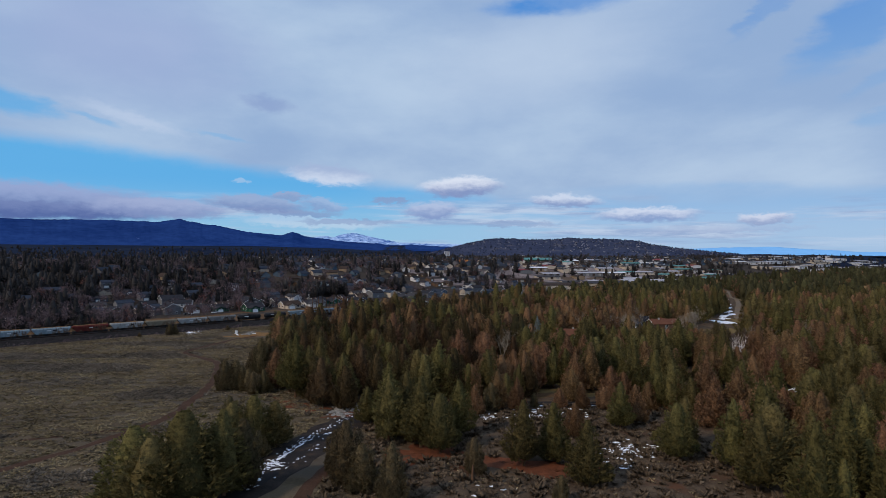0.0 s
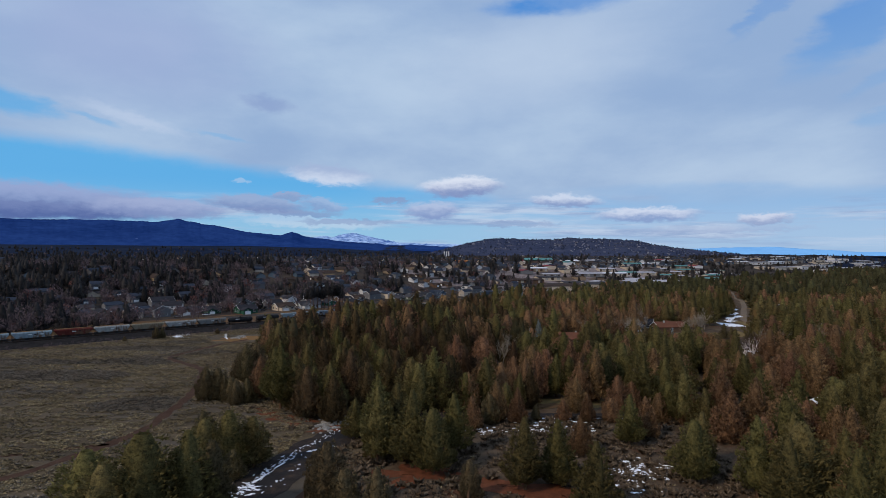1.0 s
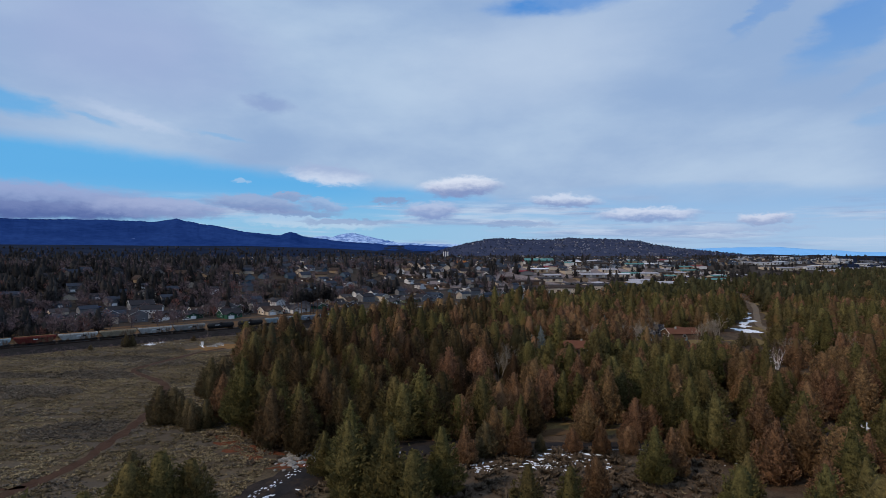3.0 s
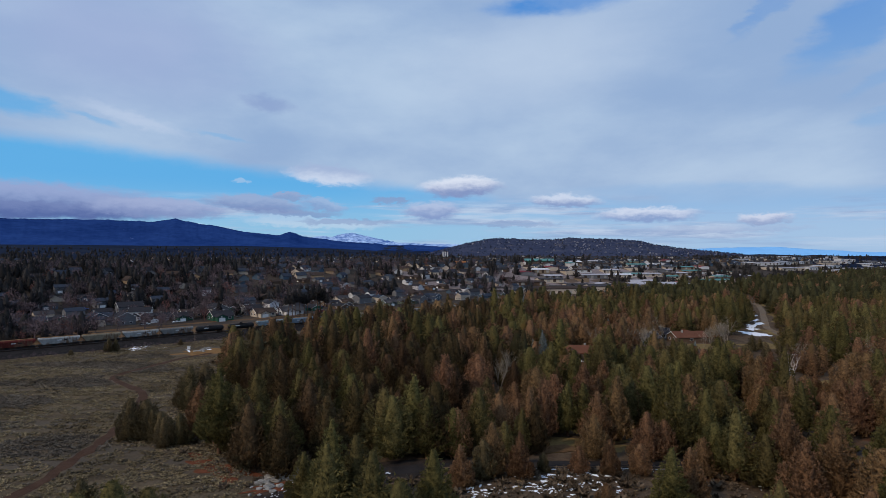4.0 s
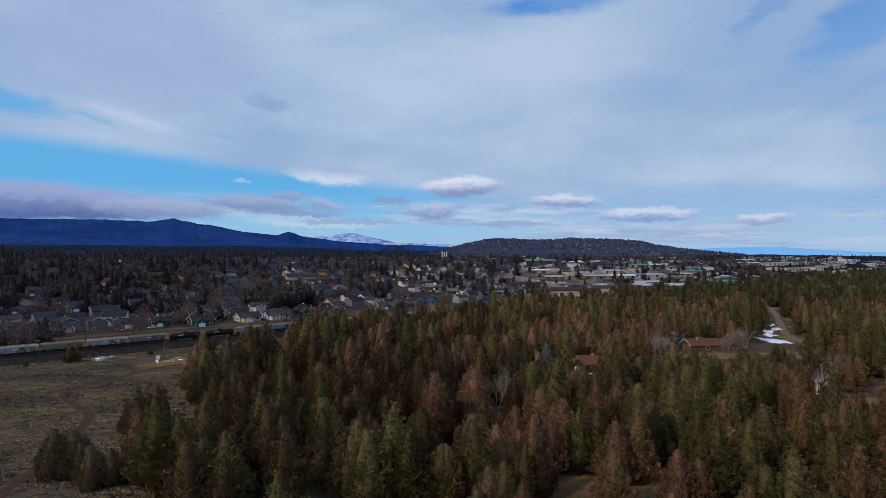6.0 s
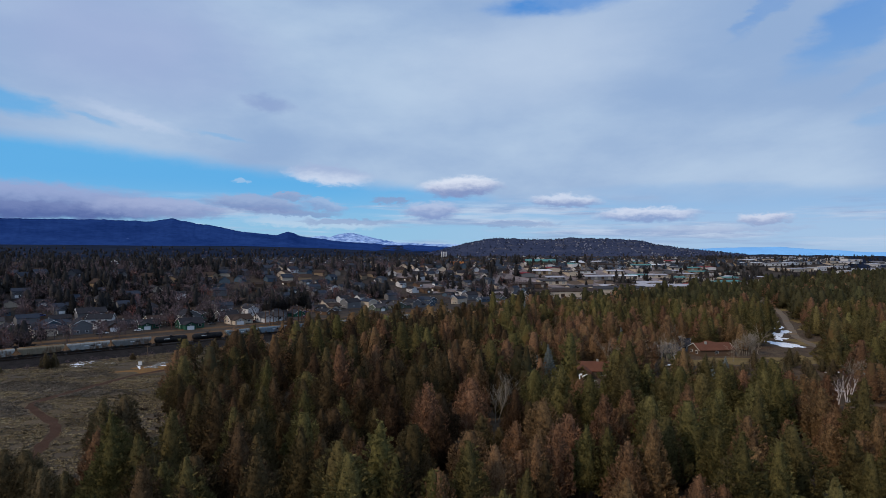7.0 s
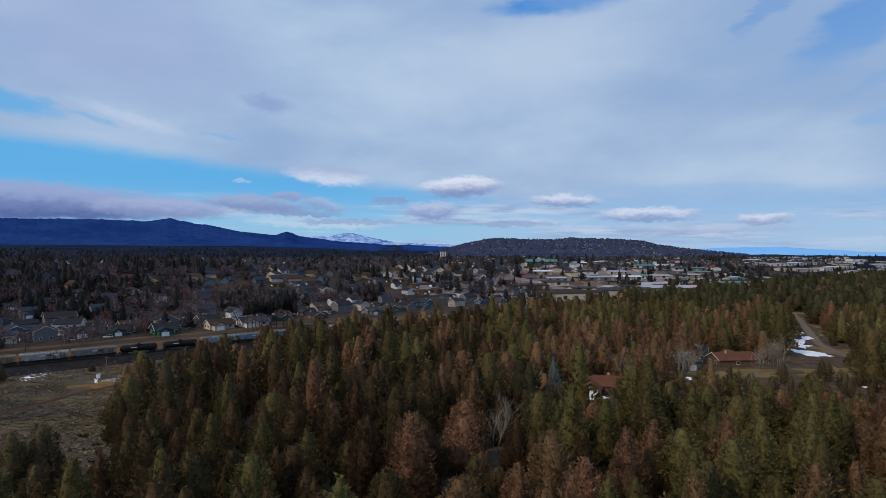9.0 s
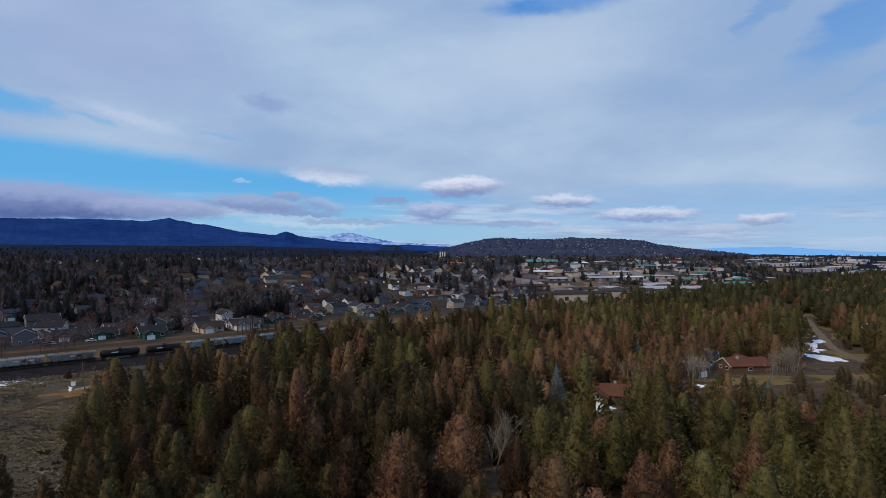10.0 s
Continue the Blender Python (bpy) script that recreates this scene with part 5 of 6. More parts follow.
def house(label, wall, roof, w=14.0, d=10.0, h=3.0, rise=2.6, two=False, full=True, snow=False):
    """A gabled suburban house with a garage wing."""
    e = tagged(new("house"), label, "house", "houses of the neighbourhood")
    hh = h + (2.7 if two else 0)
    part("wall", gable_body(w, d, hh, rise), wall, e, "painted siding")
    part("roof", gable_roof(w, d, hh, rise), roof, e, "shingled gable roof")
    # a front wing whose gable faces south
    ww, wd = w * 0.45, d * 0.55
    wing = prism([(-ww / 2, -1.2), (ww / 2, -1.2), (ww / 2, h), (0, h + ww * 0.26), (-ww / 2, h)], -wd / 2, wd / 2)
    bmesh.ops.transform(wing, matrix=pose(-w * 0.22, -d / 2 - wd / 2 + 0.6, 0, 0, 0, 90), verts=wing.verts)
    part("garage_wing", wing, wall, e)
    wr = gable_roof(wd + 1.2, ww, h, ww * 0.26, 0.45)
    bmesh.ops.transform(wr, matrix=pose(-w * 0.22, -d / 2 - wd / 2 + 1.0, 0, 0, 0, 90), verts=wr.verts)
    part("wing_roof", wr, roof, e)
    yf = -d / 2 - wd + 0.6
    part("garage_door", boxes((-w * 0.22, yf - 0.04, 0.0, ww * 0.66, 0.1, 2.2)), M["white_trim"], e, "white garage door")
    part("door", boxes((w * 0.12, -d / 2 - 0.03, 0.05, 1.0, 0.1, 2.1)), M["wood"], e, "wooden front door")
    window(e, w * 0.32, -d / 2 - 0.02, 0.95, 1.8, 1.25, "s")
    if full:
        # fascia boards catch the light on the gables
        for sx in (-1, 1):
            k = rise / (d / 2)
            y0 = d / 2 + 0.5
            bm = prism([(-y0, hh - 0.5 * k - 0.02), (0, hh + rise - 0.02), (y0, hh - 0.5 * k - 0.02), (y0, hh - 0.5 * k + 0.2), (0, hh + rise + 0.22), (-y0, hh - 0.5 * k + 0.2)], sx * (w / 2 + 0.52) - 0.04, sx * (w / 2 + 0.52) + 0.04)
            part("fascia", bm, M["white_trim"], e, "white fascia board")
        window(e, -w * 0.22, yf - 0.02, h * 0.86, 1.0, 0.6, "s")
        for sx, fc in ((-1, "w"), (1, "e")):
            window(e, sx * (w / 2 + 0.02), -d * 0.2, 1.0, 1.4, 1.1, fc)
            window(e, sx * (w / 2 + 0.02), d * 0.22, 1.0, 1.4, 1.1, fc)
        part("chimney", boxes((w * 0.2, d * 0.1, hh, 0.9, 0.7, rise + 0.9)), M["concrete"] if not two else WALLS["brown"], e, "brick chimney")
        window(e, w * 0.02, d / 2 + 0.02, 1.0, 1.6, 1.1, "n")
        if two:
            window(e, w * 0.28, -d / 2 - 0.02, 3.7, 1.4, 1.1, "s")
            window(e, w * 0.02, -d / 2 - 0.02, 3.7, 1.4, 1.1, "s")
    return e


STOCK = [("white", "charcoal", 1), ("beige", "brown", 0), ("grey", "charcoal", 1), ("blue", "slate", 0), ("tan", "brown", 0), ("sage", "grey", 0), ("brown", "charcoal", 0), ("white", "grey", 0), ("green", "charcoal", 0), ("beige", "slate", 1)]
ROOFWORD = {"charcoal": "charcoal", "brown": "brown", "slate": "slate blue", "grey": "grey"}
HOUSES = [house(f"{'two-storey' if two else 'low'} {wl} house with a {ROOFWORD[rf]} gable roof", WALLS[wl], ROOFS[rf], 13 + 1.2 * (k % 4), 9 + (k % 3), 2.9, 2.2 + 0.3 * (k % 3), bool(two)) for k, (wl, rf, two) in enumerate(STOCK)]
FARHOUSES = [house(f"{'two-storey' if two else 'low'} {wl} house with a {ROOFWORD[rf]} roof", WALLS[wl], ROOFS[rf], 13 + (k % 3), 9.5, 2.9, 2.5, bool(two), False) for k, (wl, rf, two) in enumerate([("white", "charcoal", 1), ("beige", "grey", 0), ("grey", "slate", 1), ("brown", "brown", 0), ("grey", "slate", 0), ("blue", "charcoal", 0)])]


def settle(src, x, y, rz, s=1.0):
    m = Matrix.LocRotScale((x, y, gz(x, y)), Euler((0, 0, radians(rz))), (s, s, s))
    if src not in used:
        used.add(src)
        src.matrix_basis = m
        return src
    keep = src.matrix_basis.copy()
    src.matrix_basis = Matrix.Identity(4)
    c = copy_thing(src, m)
    src.matrix_basis = keep
    return c


random.seed(5)
house_spots = []
for k, (x, y, rz) in enumerate([(-139, 447, 40), (-118, 470, 42), (-103, 484, 40), (-150, 470, -48), (-176, 437, 40), (-190, 445, 15), (-206, 462, 40), (-214, 437, 130), (-165, 462, 42)]):
    settle(HOUSES[(8, 1, 7, 2, 6, 0, 2, 3, 4)[k]], x, y, rz)
    house_spots.append((x, y))
row = 0
for n in (74, 97, 120, 143, 166, 189):
    row += 1
    for s in np.arange(-330, 460, 17):
        x, y = along(s + random.uniform(-3, 3) + (row % 2) * 9, n + random.uniform(-3, 3))
        u = x / y
        if u < -0.80 or u > 0.16 or random.random() < 0.2:
            continue
        if any((x - a) ** 2 + (y - b) ** 2 < 14.5 ** 2 for a, b in house_spots):
            continue
        house_spots.append((x, y))
        pool = HOUSES if n < 115 else FARHOUSES
        if u < -0.38 and random.random() < 0.5:
            k = random.choice([2, 3, 5, 6, 1, 9]) if pool is HOUSES else random.choice([1, 2, 5])
        else:
            k = random.choice((0, 1, 2, 3, 4, 5, 6, 7, 8, 9, 2, 3, 5, 6, 8, 4)) if pool is HOUSES else random.choice((0, 1, 2, 3, 4, 5, 2, 4, 5, 3))
        settle(pool[k], x, y, TURN + random.choice((0, 90, 180, 0, 0, -90)) + random.uniform(-6, 6), random.uniform(0.74, 0.92) if n < 115 else random.uniform(0.64, 0.80))
house_spots += [(28, 930), (28, 912), (27, 896), (160, 1030), (150, 1012), (172, 1012)]
# the farther town, too many houses to count
def plain_house(wall, roof, w, d, h, rise):
    e = tagged(new("house"), f"distant {wall} house with a {ROOFWORD[roof]} gable roof", "house", "houses of the neighbourhood")
    part("wall", gable_body(w, d, h, rise), WALLS[wall], e)
    part("roof", gable_roof(w, d, h, rise, 0.5, 0.25), ROOFS[roof], e)
    for sx in (-1, 1):
        part("window", boxes((sx * w * 0.25, -d / 2 - 0.03, 0.9, 1.6, 0.08, 1.2)), M["glass"], e)
    part("door", boxes((0, -d / 2 - 0.03, 0, 1.1, 0.08, 2.1)), M["white_trim"], e)
    return e


PLAIN = [plain_house(wl, rf, 9 + k % 4, 7.5 + k % 2, 2.4 + 0.3 * (k % 4), 2.3 + 0.3 * (k % 3)) for k, (wl, rf) in enumerate([("white", "charcoal"), ("beige", "slate"), ("grey", "charcoal"), ("tan", "brown"), ("blue", "slate"), ("grey", "slate"), ("brown", "charcoal"), ("white", "slate")])]


def distant_houses():
    rng = np.random.default_rng(12)
    V, F, mats, near = [], [], [], 0
    names = ["white", "beige", "grey", "tan", "blue"]
    for _ in range(6500):
        n, u = 205 + 900 * rng.uniform() ** 2, rng.uniform(-0.76, 0.6)
        y = (496.7 + n / 0.732) / (1 - 0.93 * u)
        x = u * y
        if y > 2300 or rng.uniform() < (0.72 if u < -0.3 else 0.0) or any((x - p) ** 2 + (y - q) ** 2 < 15.5 ** 2 for p, q in house_spots):
            continue
        house_spots.append((x, y))
        if n < 320 and near < 150:
            near += 1
            settle(PLAIN[int(rng.choice(8, p=(0.10, 0.10, 0.2, 0.12, 0.16, 0.16, 0.1, 0.06)))], x, y, rng.uniform(0, 360))
            continue
        w, dp, h, rise, t = rng.uniform(8, 12), rng.uniform(7, 9), rng.uniform(2.2, 3.6), rng.uniform(2.2, 3.2), rng.uniform(0, 6.3)
        ct, sn, z, o = math.cos(t), math.sin(t), gz(x, y), len(V)
        for lx, ly, lz in [(-w / 2, -dp / 2, -1), (w / 2, -dp / 2, -1), (w / 2, dp / 2, -1), (-w / 2, dp / 2, -1), (-w / 2, -dp / 2, h), (w / 2, -dp / 2, h), (w / 2, dp / 2, h), (-w / 2, dp / 2, h), (-w / 2, 0, h + rise), (w / 2, 0, h + rise),
                           (-w / 2 - .5, -dp / 2 - .5, h - .2), (w / 2 + .5, -dp / 2 - .5, h - .2), (w / 2 + .5, 0, h + rise + .25), (-w / 2 - .5, 0, h + rise + .25), (w / 2 + .5, dp / 2 + .5, h - .2), (-w / 2 - .5, dp / 2 + .5, h - .2)]:
            V.append((x + lx * ct - ly * sn, y + lx * sn + ly * ct, z + lz))
        k = int(rng.choice(5, p=(0.15, 0.12, 0.32, 0.14, 0.27)))
        F += [tuple(o + q for q in f) for f in ((0, 1, 5, 4), (1, 2, 6, 5), (2, 3, 7, 6), (3, 0, 4, 7), (4, 8, 7, 7), (5, 6, 9, 9), (10, 11, 12, 13), (13, 12, 14, 15))]
        mats += [k] * 6 + [5 + int(rng.integers(3))] * 2
        if len(V) > 16 * 1500:
            break
    me = bpy.data.meshes.new("distant_houses")
    me.from_pydata(V, [], [f if f[2] != f[3] else f[:3] for f in F])
    for q in names:
        me.materials.append(WALLS[q])
    for q in ("charcoal", "slate", "brown"):
        me.materials.append(ROOFS[q])
    me.polygons.foreach_set("material_index", mats)
    tagged(new("distant_houses", me), "distant suburban houses with dark gable roofs", "houses", kind="stuff")


distant_houses()
# streets between the rows of houses
for n in (85.5, 131.5, 177.5):
    strip("street", [along(s, n) for s in range(-330, 431, 40)], 7.0, M["asphalt"], "grey street between rows of houses", "road", 0.12)

# houses within the wood
wood_home = house("brown wooden house with a rust-brown roof among trees", WALLS["brown"], ROOFS["rust"], 17, 10, 2.9, 2.4)
settle(wood_home, 134, 371, 188)
home2 = house("low grey house with a dark roof behind bare trees", WALLS["grey"], ROOFS["charcoal"], 15, 10, 2.9, 2.6)
settle(home2, 122, 386, -20)
home3 = house("low house with a rust-red roof in the pine wood", WALLS["brown"], ROOFS["rust"], 14, 9, 2.7, 2.5)
settle(home3, 66, 322, -12)
home4 = house("small sage green house with pale trim in the wood", WALLS["sage"], ROOFS["grey"], 10, 8, 2.8, 2.2)
settle(home4, 112, 366, 20)
home5 = house("dark red barn beside the residential road", WALLS["red"], ROOFS["brown"], 14, 9, 3.2, 2.8)
settle(home5, 256, 476, 30)
home6 = house("white house half hidden by pines", WALLS["white"], ROOFS["light"], 10, 8, 3.0, 2.0)
settle(home6, 230, 354, 10)
shed = thing("shed", "small shed under a snow-covered roof in the wood", "shed", at=(112, 194, 0), rz=35)
part("wall", gable_body(3.2, 2.4, 2.1, 0.7), WALLS["brown"], shed)
part("roof", gable_roof(3.2, 2.4, 2.1, 0.7, 0.3), M["snow"], shed, "snow-covered roof")
part("door", boxes((0.5, -1.24, 0.0, 0.9, 0.08, 1.9)), M["wood"], shed)


# ---------------------------------------------------------------- warehouses
def warehouse(label, x, y, w, d, h, wall, roof, rz=TURN, rise=1.6, doors=4):
    e = thing("warehouse", label, "warehouse", "commercial buildings", at=(x, y, gz(x, y)), rz=rz)
    part("wall", gable_body(w, d, h, rise), wall, e, "metal wall cladding")
    part("roof", gable_roof(w, d, h, rise, 0.4, 0.3), roof, e, "low metal roof")
    for k in range(doors):
        dx = -w / 2 + (k + 0.5) * w / doors
        part("loading_door", boxes((dx, -d / 2 - 0.04, 0, min(4.0, w / doors * 0.5), 0.1, 3.6)), M["concrete"] if k % 2 else M["steel"], e)
    part("gutter", boxes((0, -d / 2 - 0.45, h - 0.35, w, 0.18, 0.2)), M["steel"], e)
    return e


warehouse("long beige warehouse with a low brown roof beside the railway", 132, 705, 70, 22, 6, WALLS["beige"], ROOFS["brown"], TURN - 30, 2.0, 6)
warehouse("long beige warehouse with a low grey roof", 195, 735, 60, 20, 7, WALLS["beige"], ROOFS["grey"], TURN - 32, 2.0, 5)
warehouse("long tan warehouse with a blank wall beside the railway", 260, 775, 74, 24, 8, WALLS["tan"], ROOFS["light"], TURN - 34, 2.0, 5)
warehouse("dark red warehouse beside the railway", 330, 842, 40, 22, 7, WALLS["red"], ROOFS["brown"], TURN - 34, 2.0, 4)
warehouse("green metal hall with a pale teal roof", 160, 1030, 46, 26, 5.5, WALLS["green"], ROOFS["teal"], -6, 3.0, 6)
frame_hall = warehouse("building shell clad in bright orange sheathing", 28, 930, 19, 10, 5.5, WALLS["orange"], WALLS["orange"], 8, 0.8, 4)
random.seed(21)
spots = []
for _ in range(900):
    s, n = random.uniform(350, 1050), random.uniform(48, 330)
    x, y = along(s, n)
    w = random.uniform(20, 46)
    if not (0.13 < x / y < 0.50) or any((x - a) ** 2 + (y - b) ** 2 < ((w + c) * 0.55) ** 2 for a, b, c in spots + [(132, 705, 70), (195, 735, 60), (260, 775, 74), (330, 842, 40), (160, 1030, 46)]):
        continue
    spots.append((x, y, w))
    rf = random.choice(["brown", "brown", "grey", "teal", "light", "brown"] if n < 150 else ["white", "light", "teal", "red", "white", "light", "brown", "grey"])
    wl = random.choice(["beige", "tan", "beige", "brown", "beige"] if n < 150 else ["white", "beige", "grey", "tan", "white"])
    warehouse(f"low {wl} commercial building with a {rf} metal roof", x, y, w, random.uniform(12, 22), random.uniform(3.0, 4.2), WALLS[wl], ROOFS[rf], TURN + random.choice((-32, -32, 58)), 1.4, random.choice((3, 4, 5)))
    if len(spots) >= 80:
        break
far_spots = []
for _ in range(500):
    u, y = random.uniform(0.47, 0.76), random.uniform(1350, 2100)
    x = u * y
    if beyond(x, y) < 60 or any((x - a) ** 2 + (y - b) ** 2 < 52 ** 2 for a, b in far_spots):
        continue
    far_spots.append((x, y))
    wl, rf = random.choice(["white", "white", "beige", "grey"]), random.choice(["white", "light", "light", "grey"])
    warehouse(f"far {wl} commercial building with a {rf} flat roof", x, y, random.uniform(24, 55), random.uniform(16, 30), random.uniform(4, 6.5), WALLS[wl], ROOFS[rf], random.uniform(-20, 60), 0.8, 3)
    if len(far_spots) >= 60:
        break

# three tall silos on the plain
for k in range(3):
    x, y = 6 + 6.6 * k, 1900
    e = thing("silo", "tall slender white silo on the far plain", "silo", "white silos", at=(x, y, gz(x, y)))
    bm = bmesh.new()
    bmesh.ops.create_cone(bm, cap_ends=True, segments=16, radius1=2.0, radius2=2.0, depth=18, matrix=pose(0, 0, 9))
    part("shell", bm, WALLS["white"], e, "white painted shell")
    bm = bmesh.new()
    bmesh.ops.create_cone(bm, cap_ends=True, segments=16, radius1=2.1, radius2=0.4, depth=1.4, matrix=pose(0, 0, 18.7))
    part("cap", bm, M["steel"], e)

# ---------------------------------------------------------------- town trees
def puff(rng, h, r, n=120):
    """A leafless street tree: a forked stem in a cloud of fine twigs."""
    d = rng.normal(size=(n, 3))
    d /= np.linalg.norm(d, axis=1)[:, None]
    P = d * (rng.uniform(0.3, 1.0, n) ** 0.6)[:, None] * np.array((r, r, h * 0.36)) + np.array((0, 0, h * 0.62))
    v = tuft_quads(rng, P, d + np.array((0, 0, 0.8)), 1.7, 1, 0.085)
    st = [limb((0, 0, 0), (0, 0, h * 0.45), 0.24, 0.16, 5)]
    for k in range(6):
        a = rng.uniform(0, 6.3)
        st.append(limb((0, 0, h * rng.uniform(0.25, 0.45)), (math.cos(a) * r * 0.7, math.sin(a) * r * 0.7, h * rng.uniform(0.6, 0.9)), 0.11, 0.03, 3))
    return join(v, *st)


def town_trees():
    rng = np.random.default_rng(91)
    dark, bare, red, shrubs = [], [], [], []
    def free(x, y, r):
        return all((x - a) ** 2 + (y - b) ** 2 > r * r for a, b in house_spots)
    for _ in range(6500):
        n, u = rng.uniform(22, 330), rng.uniform(-0.80, 0.2)
        y = (496.7 + n / 0.732) / (1 - 0.93 * u)
        x = u * y
        if not free(x, y, 7.0) or (n < 58 and u > -0.36):
            continue
        dens = (0.18 if u > -0.06 else 0.40 if u > -0.30 else 0.72) * (0.34 if n < 125 else 1.15)
        clump = noise.noise(Vector((x * 0.011, y * 0.011, 7.0)))
        if rng.uniform() > dens + clump * 0.5:
            continue
        v = rng.uniform()
        if v < 0.42 + clump * 0.6 + (0.12 if u < -0.35 else 0) - (0.36 if n < 125 else 0):
            dark.append((x, y, gz(x, y)))
        elif v < 0.92:
            bare.append((x, y, gz(x, y)))
        else:
            red.append((x, y, gz(x, y)))
    # the row of trees along the line's far side, and the belt of dark pines beyond
    for _ in range(5200):
        u = rng.uniform(-0.80, 0.80)
        d = 340 + 2300 * rng.uniform() ** 1.6
        n = d
        y = (496.7 + n / 0.732) / max(0.25, 1 - 0.93 * u)
        x = u * y
        if y > 2900 or not free(x, y, 9):
            continue
        if noise.noise(Vector((x * 0.004, y * 0.004, 1.0))) + rng.uniform(-0.5, 0.5) < (-0.15 if u < 0.0 else 0.0):
            continue
        (dark if rng.uniform() < 0.86 else bare).append((x, y, gz(x, y)))
    for _ in range(240):
        s, n = rng.uniform(350, 1050), rng.uniform(46, 330)
        x, y = along(s, n)
        if all((x - a) ** 2 + (y - b) ** 2 > (c * 0.5) ** 2 for a, b, c in spots):
            dark.append((x, y, gz(x, y)))
    for _ in range(900):
        u, y = rng.uniform(0.40, 0.80), rng.uniform(1050, 2300)
        x = u * y
        if beyond(x, y) > 12 and all((x - p) ** 2 + (y - q) ** 2 > 26 ** 2 for p, q in far_spots):
            dark.append((x, y, gz(x, y)))
    for _ in range(420):
        s, n = rng.uniform(-260, 40), rng.uniform(-23, -12)
        x, y = along(s, n)
        shrubs.append((x, y, gz(x, y)))
    town_pine = [simple(300 + k, 8.5 + 1.6 * k, 5.4 - 0.2 * k, 0.03, 0.5, 2.2, 90, 18, 0.9) for k in range(5)]
    town_bare = [puff(np.random.default_rng(320 + k), 8.5 + k, 3.4 + 0.3 * k) for k in range(5)]
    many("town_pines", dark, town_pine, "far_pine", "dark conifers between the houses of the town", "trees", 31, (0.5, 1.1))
    many("town_bare_trees", bare, town_bare, "twig", "leafless grey-brown trees in the neighbourhood", "trees", 32, (0.6, 1.1))
    many("lineside_shrubs", shrubs, [puff(np.random.default_rng(340 + k), 9, 4.5, 40) for k in range(3)], "twig", "dark leafless shrubs at the foot of the embankment", "shrubs", 35, (0.10, 0.26))
    many("town_red_trees", red, town_bare, "red_twig", "leafless reddish trees in the neighbourhood", "trees", 33, (0.5, 0.9))


town_trees()


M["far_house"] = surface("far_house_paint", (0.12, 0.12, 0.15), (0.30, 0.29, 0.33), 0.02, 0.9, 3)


def butte_cover():
    """Trees along the butte and pale houses on its slope."""
    rng = np.random.default_rng(44)
    keys = [(-1.5, -0.2), (0.3, 0.25), (2.2, 0.75), (4.0, 1.12), (5.2, 1.26), (7.5, 1.15), (9.5, 1.12), (11.6, 1.26), (14.5, 1.2), (17.6, 1.02), (19, 0.66), (22, 0.25), (26, -0.15), (28, -0.3)]
    tree = [simple(400 + k, 7.5, 3.2, 0.0, 0.6, 3.2, 22, 6) for k in range(3)]

    def spot(f, a):
        e = np.interp(a, [k[0] for k in keys], [k[1] for k in keys])
        crest = 46 + 3300 * math.tan(radians(e))
        d = 2500 + 800 * f
        return d * math.sin(radians(a)), d * math.cos(radians(a)), 24 + (crest - 24) * f ** 0.8 - 1.5
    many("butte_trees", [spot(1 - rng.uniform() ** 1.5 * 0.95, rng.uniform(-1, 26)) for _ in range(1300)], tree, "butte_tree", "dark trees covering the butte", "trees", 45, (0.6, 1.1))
    items = []
    for _ in range(240):
        a = rng.choice([rng.normal(15.5, 3.2), rng.uniform(2, 24)])
        x, y, z = spot(rng.uniform(0.15, 0.92), a)
        items.append((x, y, z, rng.uniform(3.5, 7), 5, rng.uniform(2.5, 4.5), rng.uniform(0, 90)))
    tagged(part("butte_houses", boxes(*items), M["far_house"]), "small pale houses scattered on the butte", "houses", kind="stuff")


butte_cover()

# ---------------------------------------------------------------- roadside and lineside things
def rail_fence(x0, y0, x1, y1):
    ln = math.hypot(x1 - x0, y1 - y0)
    e = thing("fence", "dark post and rail fence along the road", "fence", at=(x0, y0, 0), rz=math.degrees(math.atan2(y1 - y0, x1 - x0)))
    for k in range(int(ln / 2.5) + 1):
        part("post", boxes((k * 2.5, 0, -0.1, 0.13, 0.13, 1.35)), M["wood"], e)
    for z in (0.45, 0.9):
        part("rail", boxes((ln / 2, -0.09, z, ln, 0.04, 0.14)), M["wood"], e)


rail_fence(5, 180.2, 34, 181.0)
rail_fence(36, 181.0, 66, 181.2)
box = thing("utility_cabinet", "white utility cabinet beside the dirt trail", "cabinet", at=(-115, 340, 0), rz=20)
part("body", boxes((0, 0, 0, 1.3, 0.9, 1.5)), M["white_trim"], box)
part("lid", boxes((0, 0, 1.5, 1.4, 1.0, 0.1)), M["concrete"], box)
part("door", boxes((0, -0.47, 0.15, 1.1, 0.04, 1.2)), M["white_trim"], box)
stump = thing("tree_snag", "broken reddish dead trunk standing in the clearing", "dead tree", at=(6.0, 122, 0))
quads("trunk", *limb((0, 0, -0.1), (0.15, 0, 3.4), 0.33, 0.16, 8), M["bark"], stump)
random.seed(3)
def rock_mesh(seed):
    rng = np.random.default_rng(seed)
    bm = bmesh.new()
    bmesh.ops.create_icosphere(bm, subdivisions=1, radius=0.5)
    for v in bm.verts:
        v.co *= 1 + rng.uniform(-0.28, 0.28)
        v.co.z *= 0.65
    return bm
first = [part("boulder", rock_mesh(k), M["rock"]) for k in range(3)]
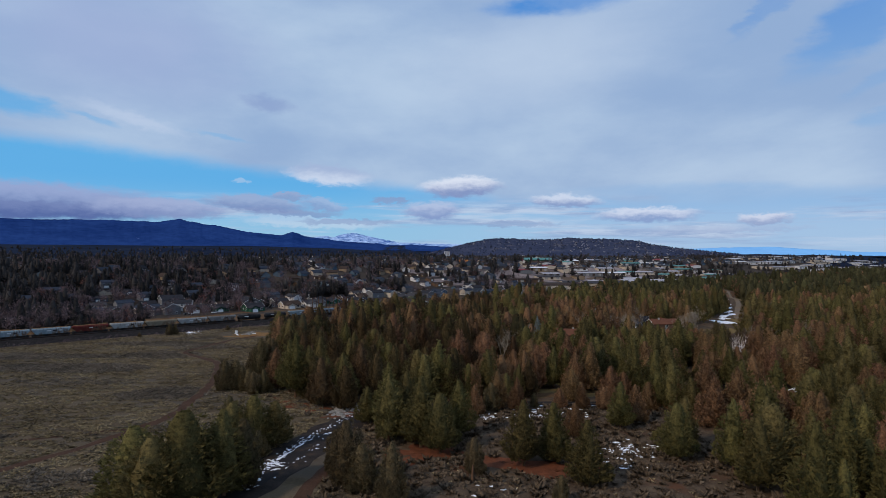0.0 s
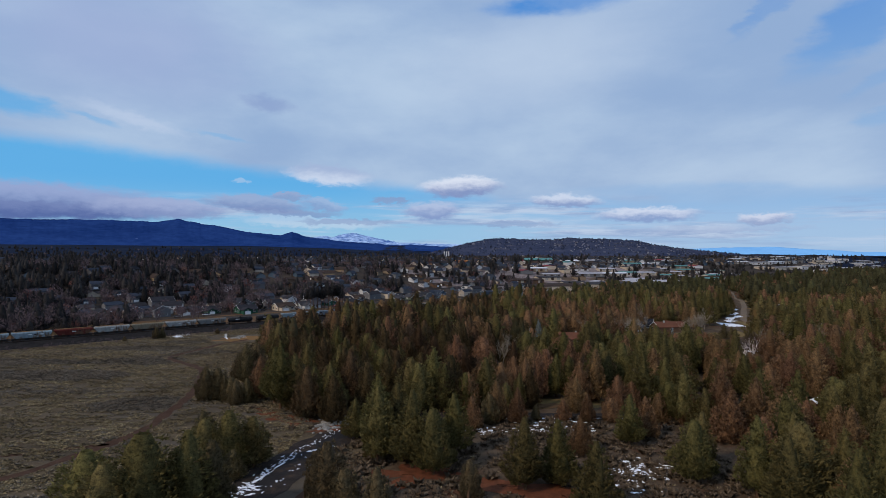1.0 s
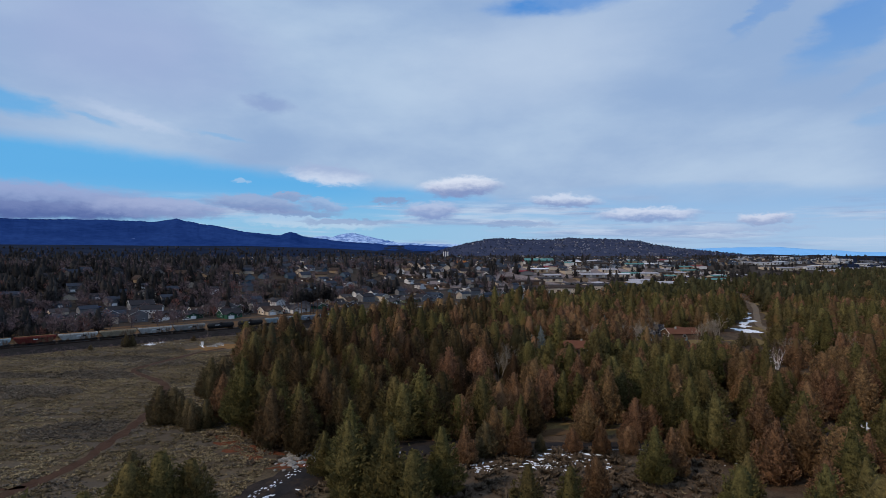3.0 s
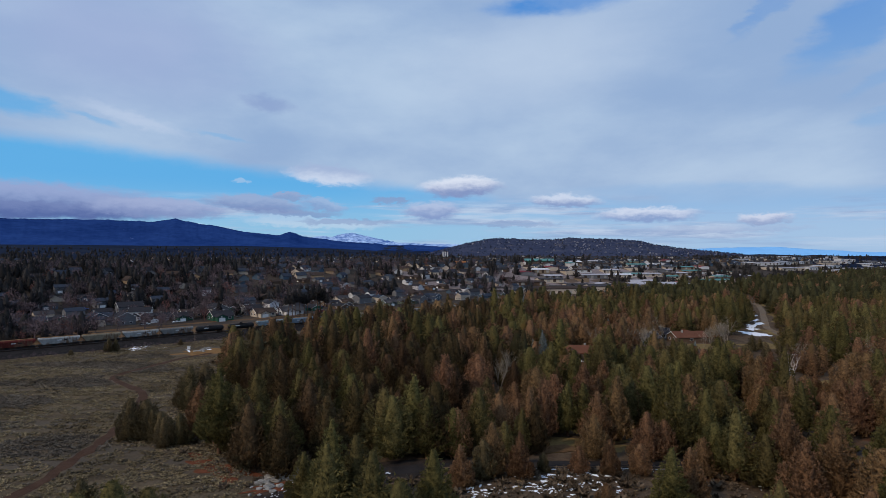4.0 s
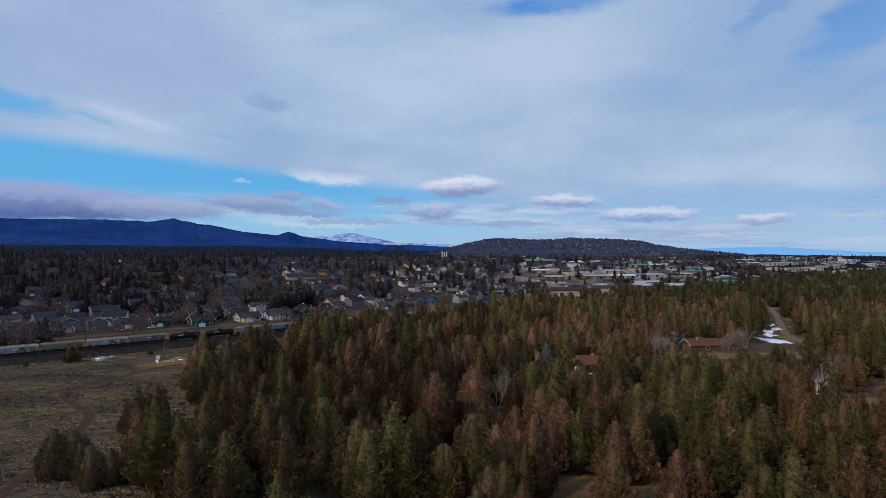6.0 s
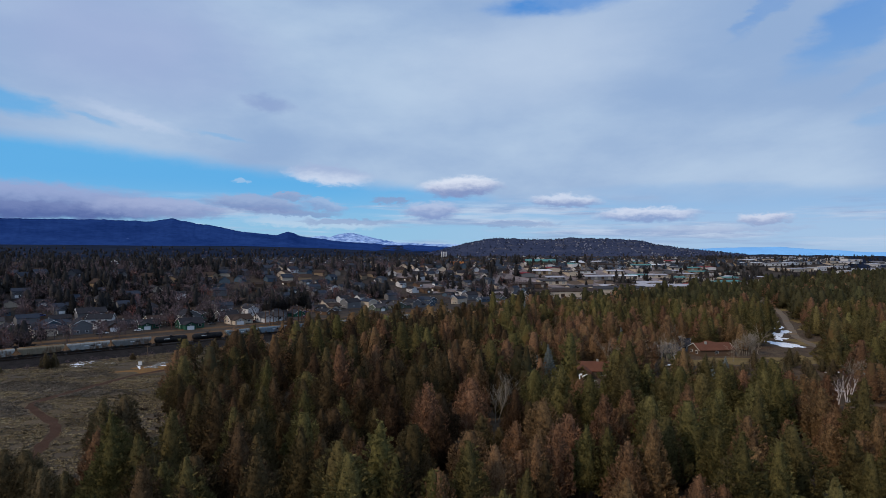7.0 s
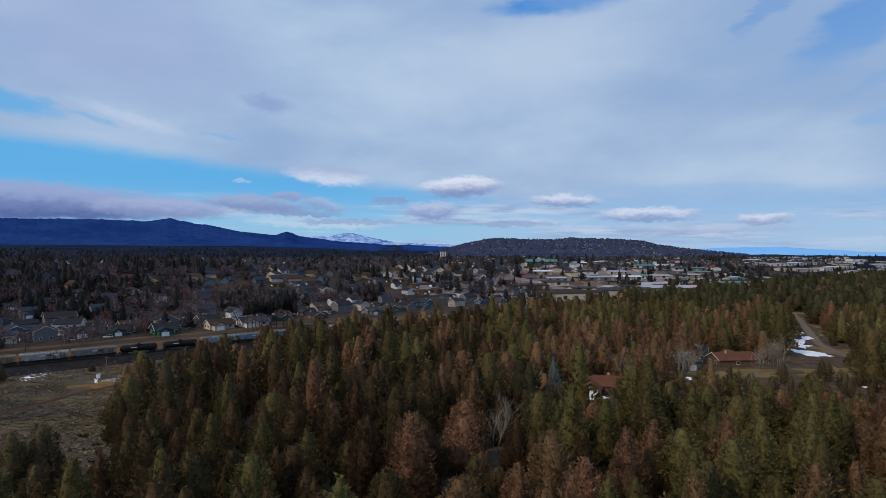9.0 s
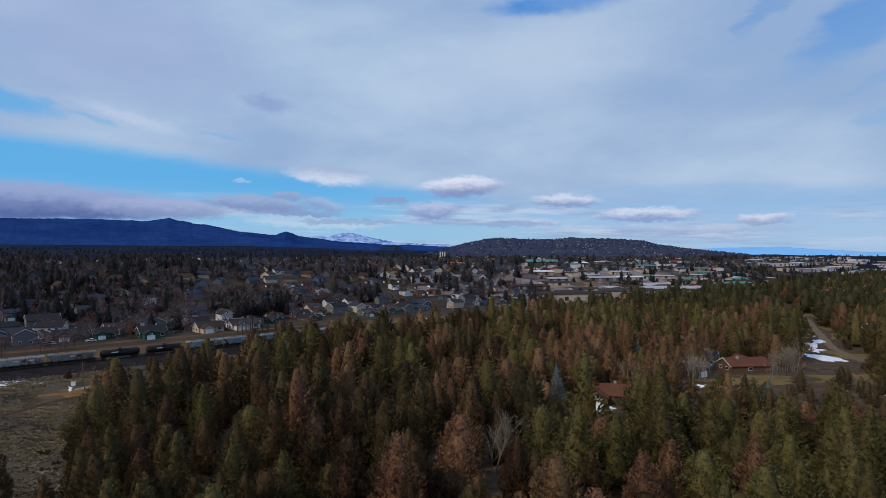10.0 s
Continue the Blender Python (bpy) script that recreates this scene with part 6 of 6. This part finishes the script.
for k in range(150):
    src = first[k % 3]
    x, y = (random.gauss(-25.5, 3.0), random.gauss(177, 2.6)) if k < 80 else (random.gauss(-29.5, 1.6), random.gauss(173, 2.5)) if k < 105 else (random.uniform(-110, -105), random.uniform(332, 345))
    m = Matrix.LocRotScale((x, y, 0.1), Euler((0, 0, random.uniform(0, 6))), (random.uniform(0.6, 1.7),) * 3)
    if k < 3:
        tagged(src, "grey basalt boulder lying at the roadside", "boulder", "roadside boulders").matrix_basis = m
    else:
        keep = src.matrix_basis.copy()
        src.matrix_basis = Matrix.Identity(4)
        copy_thing(src, m)
        src.matrix_basis = keep


def parked_car(paint, label):
    e = tagged(new("car"), label, "car", "parked cars")
    part("body", prism([(-2.2, 0.35), (2.2, 0.35), (2.25, 0.8), (1.2, 0.95), (-2.0, 0.98), (-2.25, 0.75)], -0.9, 0.9), paint, e)
    part("cabin", prism([(-1.7, 0.95), (0.95, 0.95), (0.3, 1.5), (-1.3, 1.5)], -0.8, 0.8), M["glass"], e, "dark glazed cabin")
    part("roof", boxes((0, -0.5, 1.49, 1.5, 1.5, 0.06)), paint, e)
    for wx in (-0.85, 0.85):
        for wy in (-1.4, 1.4):
            bm = bmesh.new()
            bmesh.ops.create_cone(bm, cap_ends=True, segments=12, radius1=0.33, radius2=0.33, depth=0.2, matrix=pose(wx, wy, 0.33, 0, 90, 0))
            part("wheel", bm, M["black_steel"], e)
    return e


CARS = [parked_car(surface("car_lacquer_" + n, tuple(0.85 * q for q in v), v, 0.5, 0.3, 3, spec=0.5), n + " parked car by the houses") for n, v in {"white": (0.7, 0.7, 0.7), "blue": (0.05, 0.10, 0.32), "dark grey": (0.05, 0.05, 0.055), "red": (0.25, 0.03, 0.03)}.items()]
random.seed(9)
for k in range(26):
    x, y = along(random.uniform(-170, 190), random.choice((84.8, 89.2, 137, 141, 60, 64)))
    if all((x - p) ** 2 + (y - q) ** 2 > 8 ** 2 for p, q in house_spots):
        settle(CARS[random.choice((0, 0, 1, 2, 3))], x, y, TURN - 90 + random.choice((0, 180)))
settle(CARS[1], -46, 507, 40)

pole = thing("utility_pole", "slender wooden utility pole beside the railway", "pole", at=(-113, 342, 0))
quads("shaft", *limb((0, 0, -0.2), (0, 0, 8.0), 0.15, 0.10, 8), M["wood"], pole)
part("crossarm", boxes((0, 0, 7.2, 1.8, 0.1, 0.12)), M["wood"], pole)
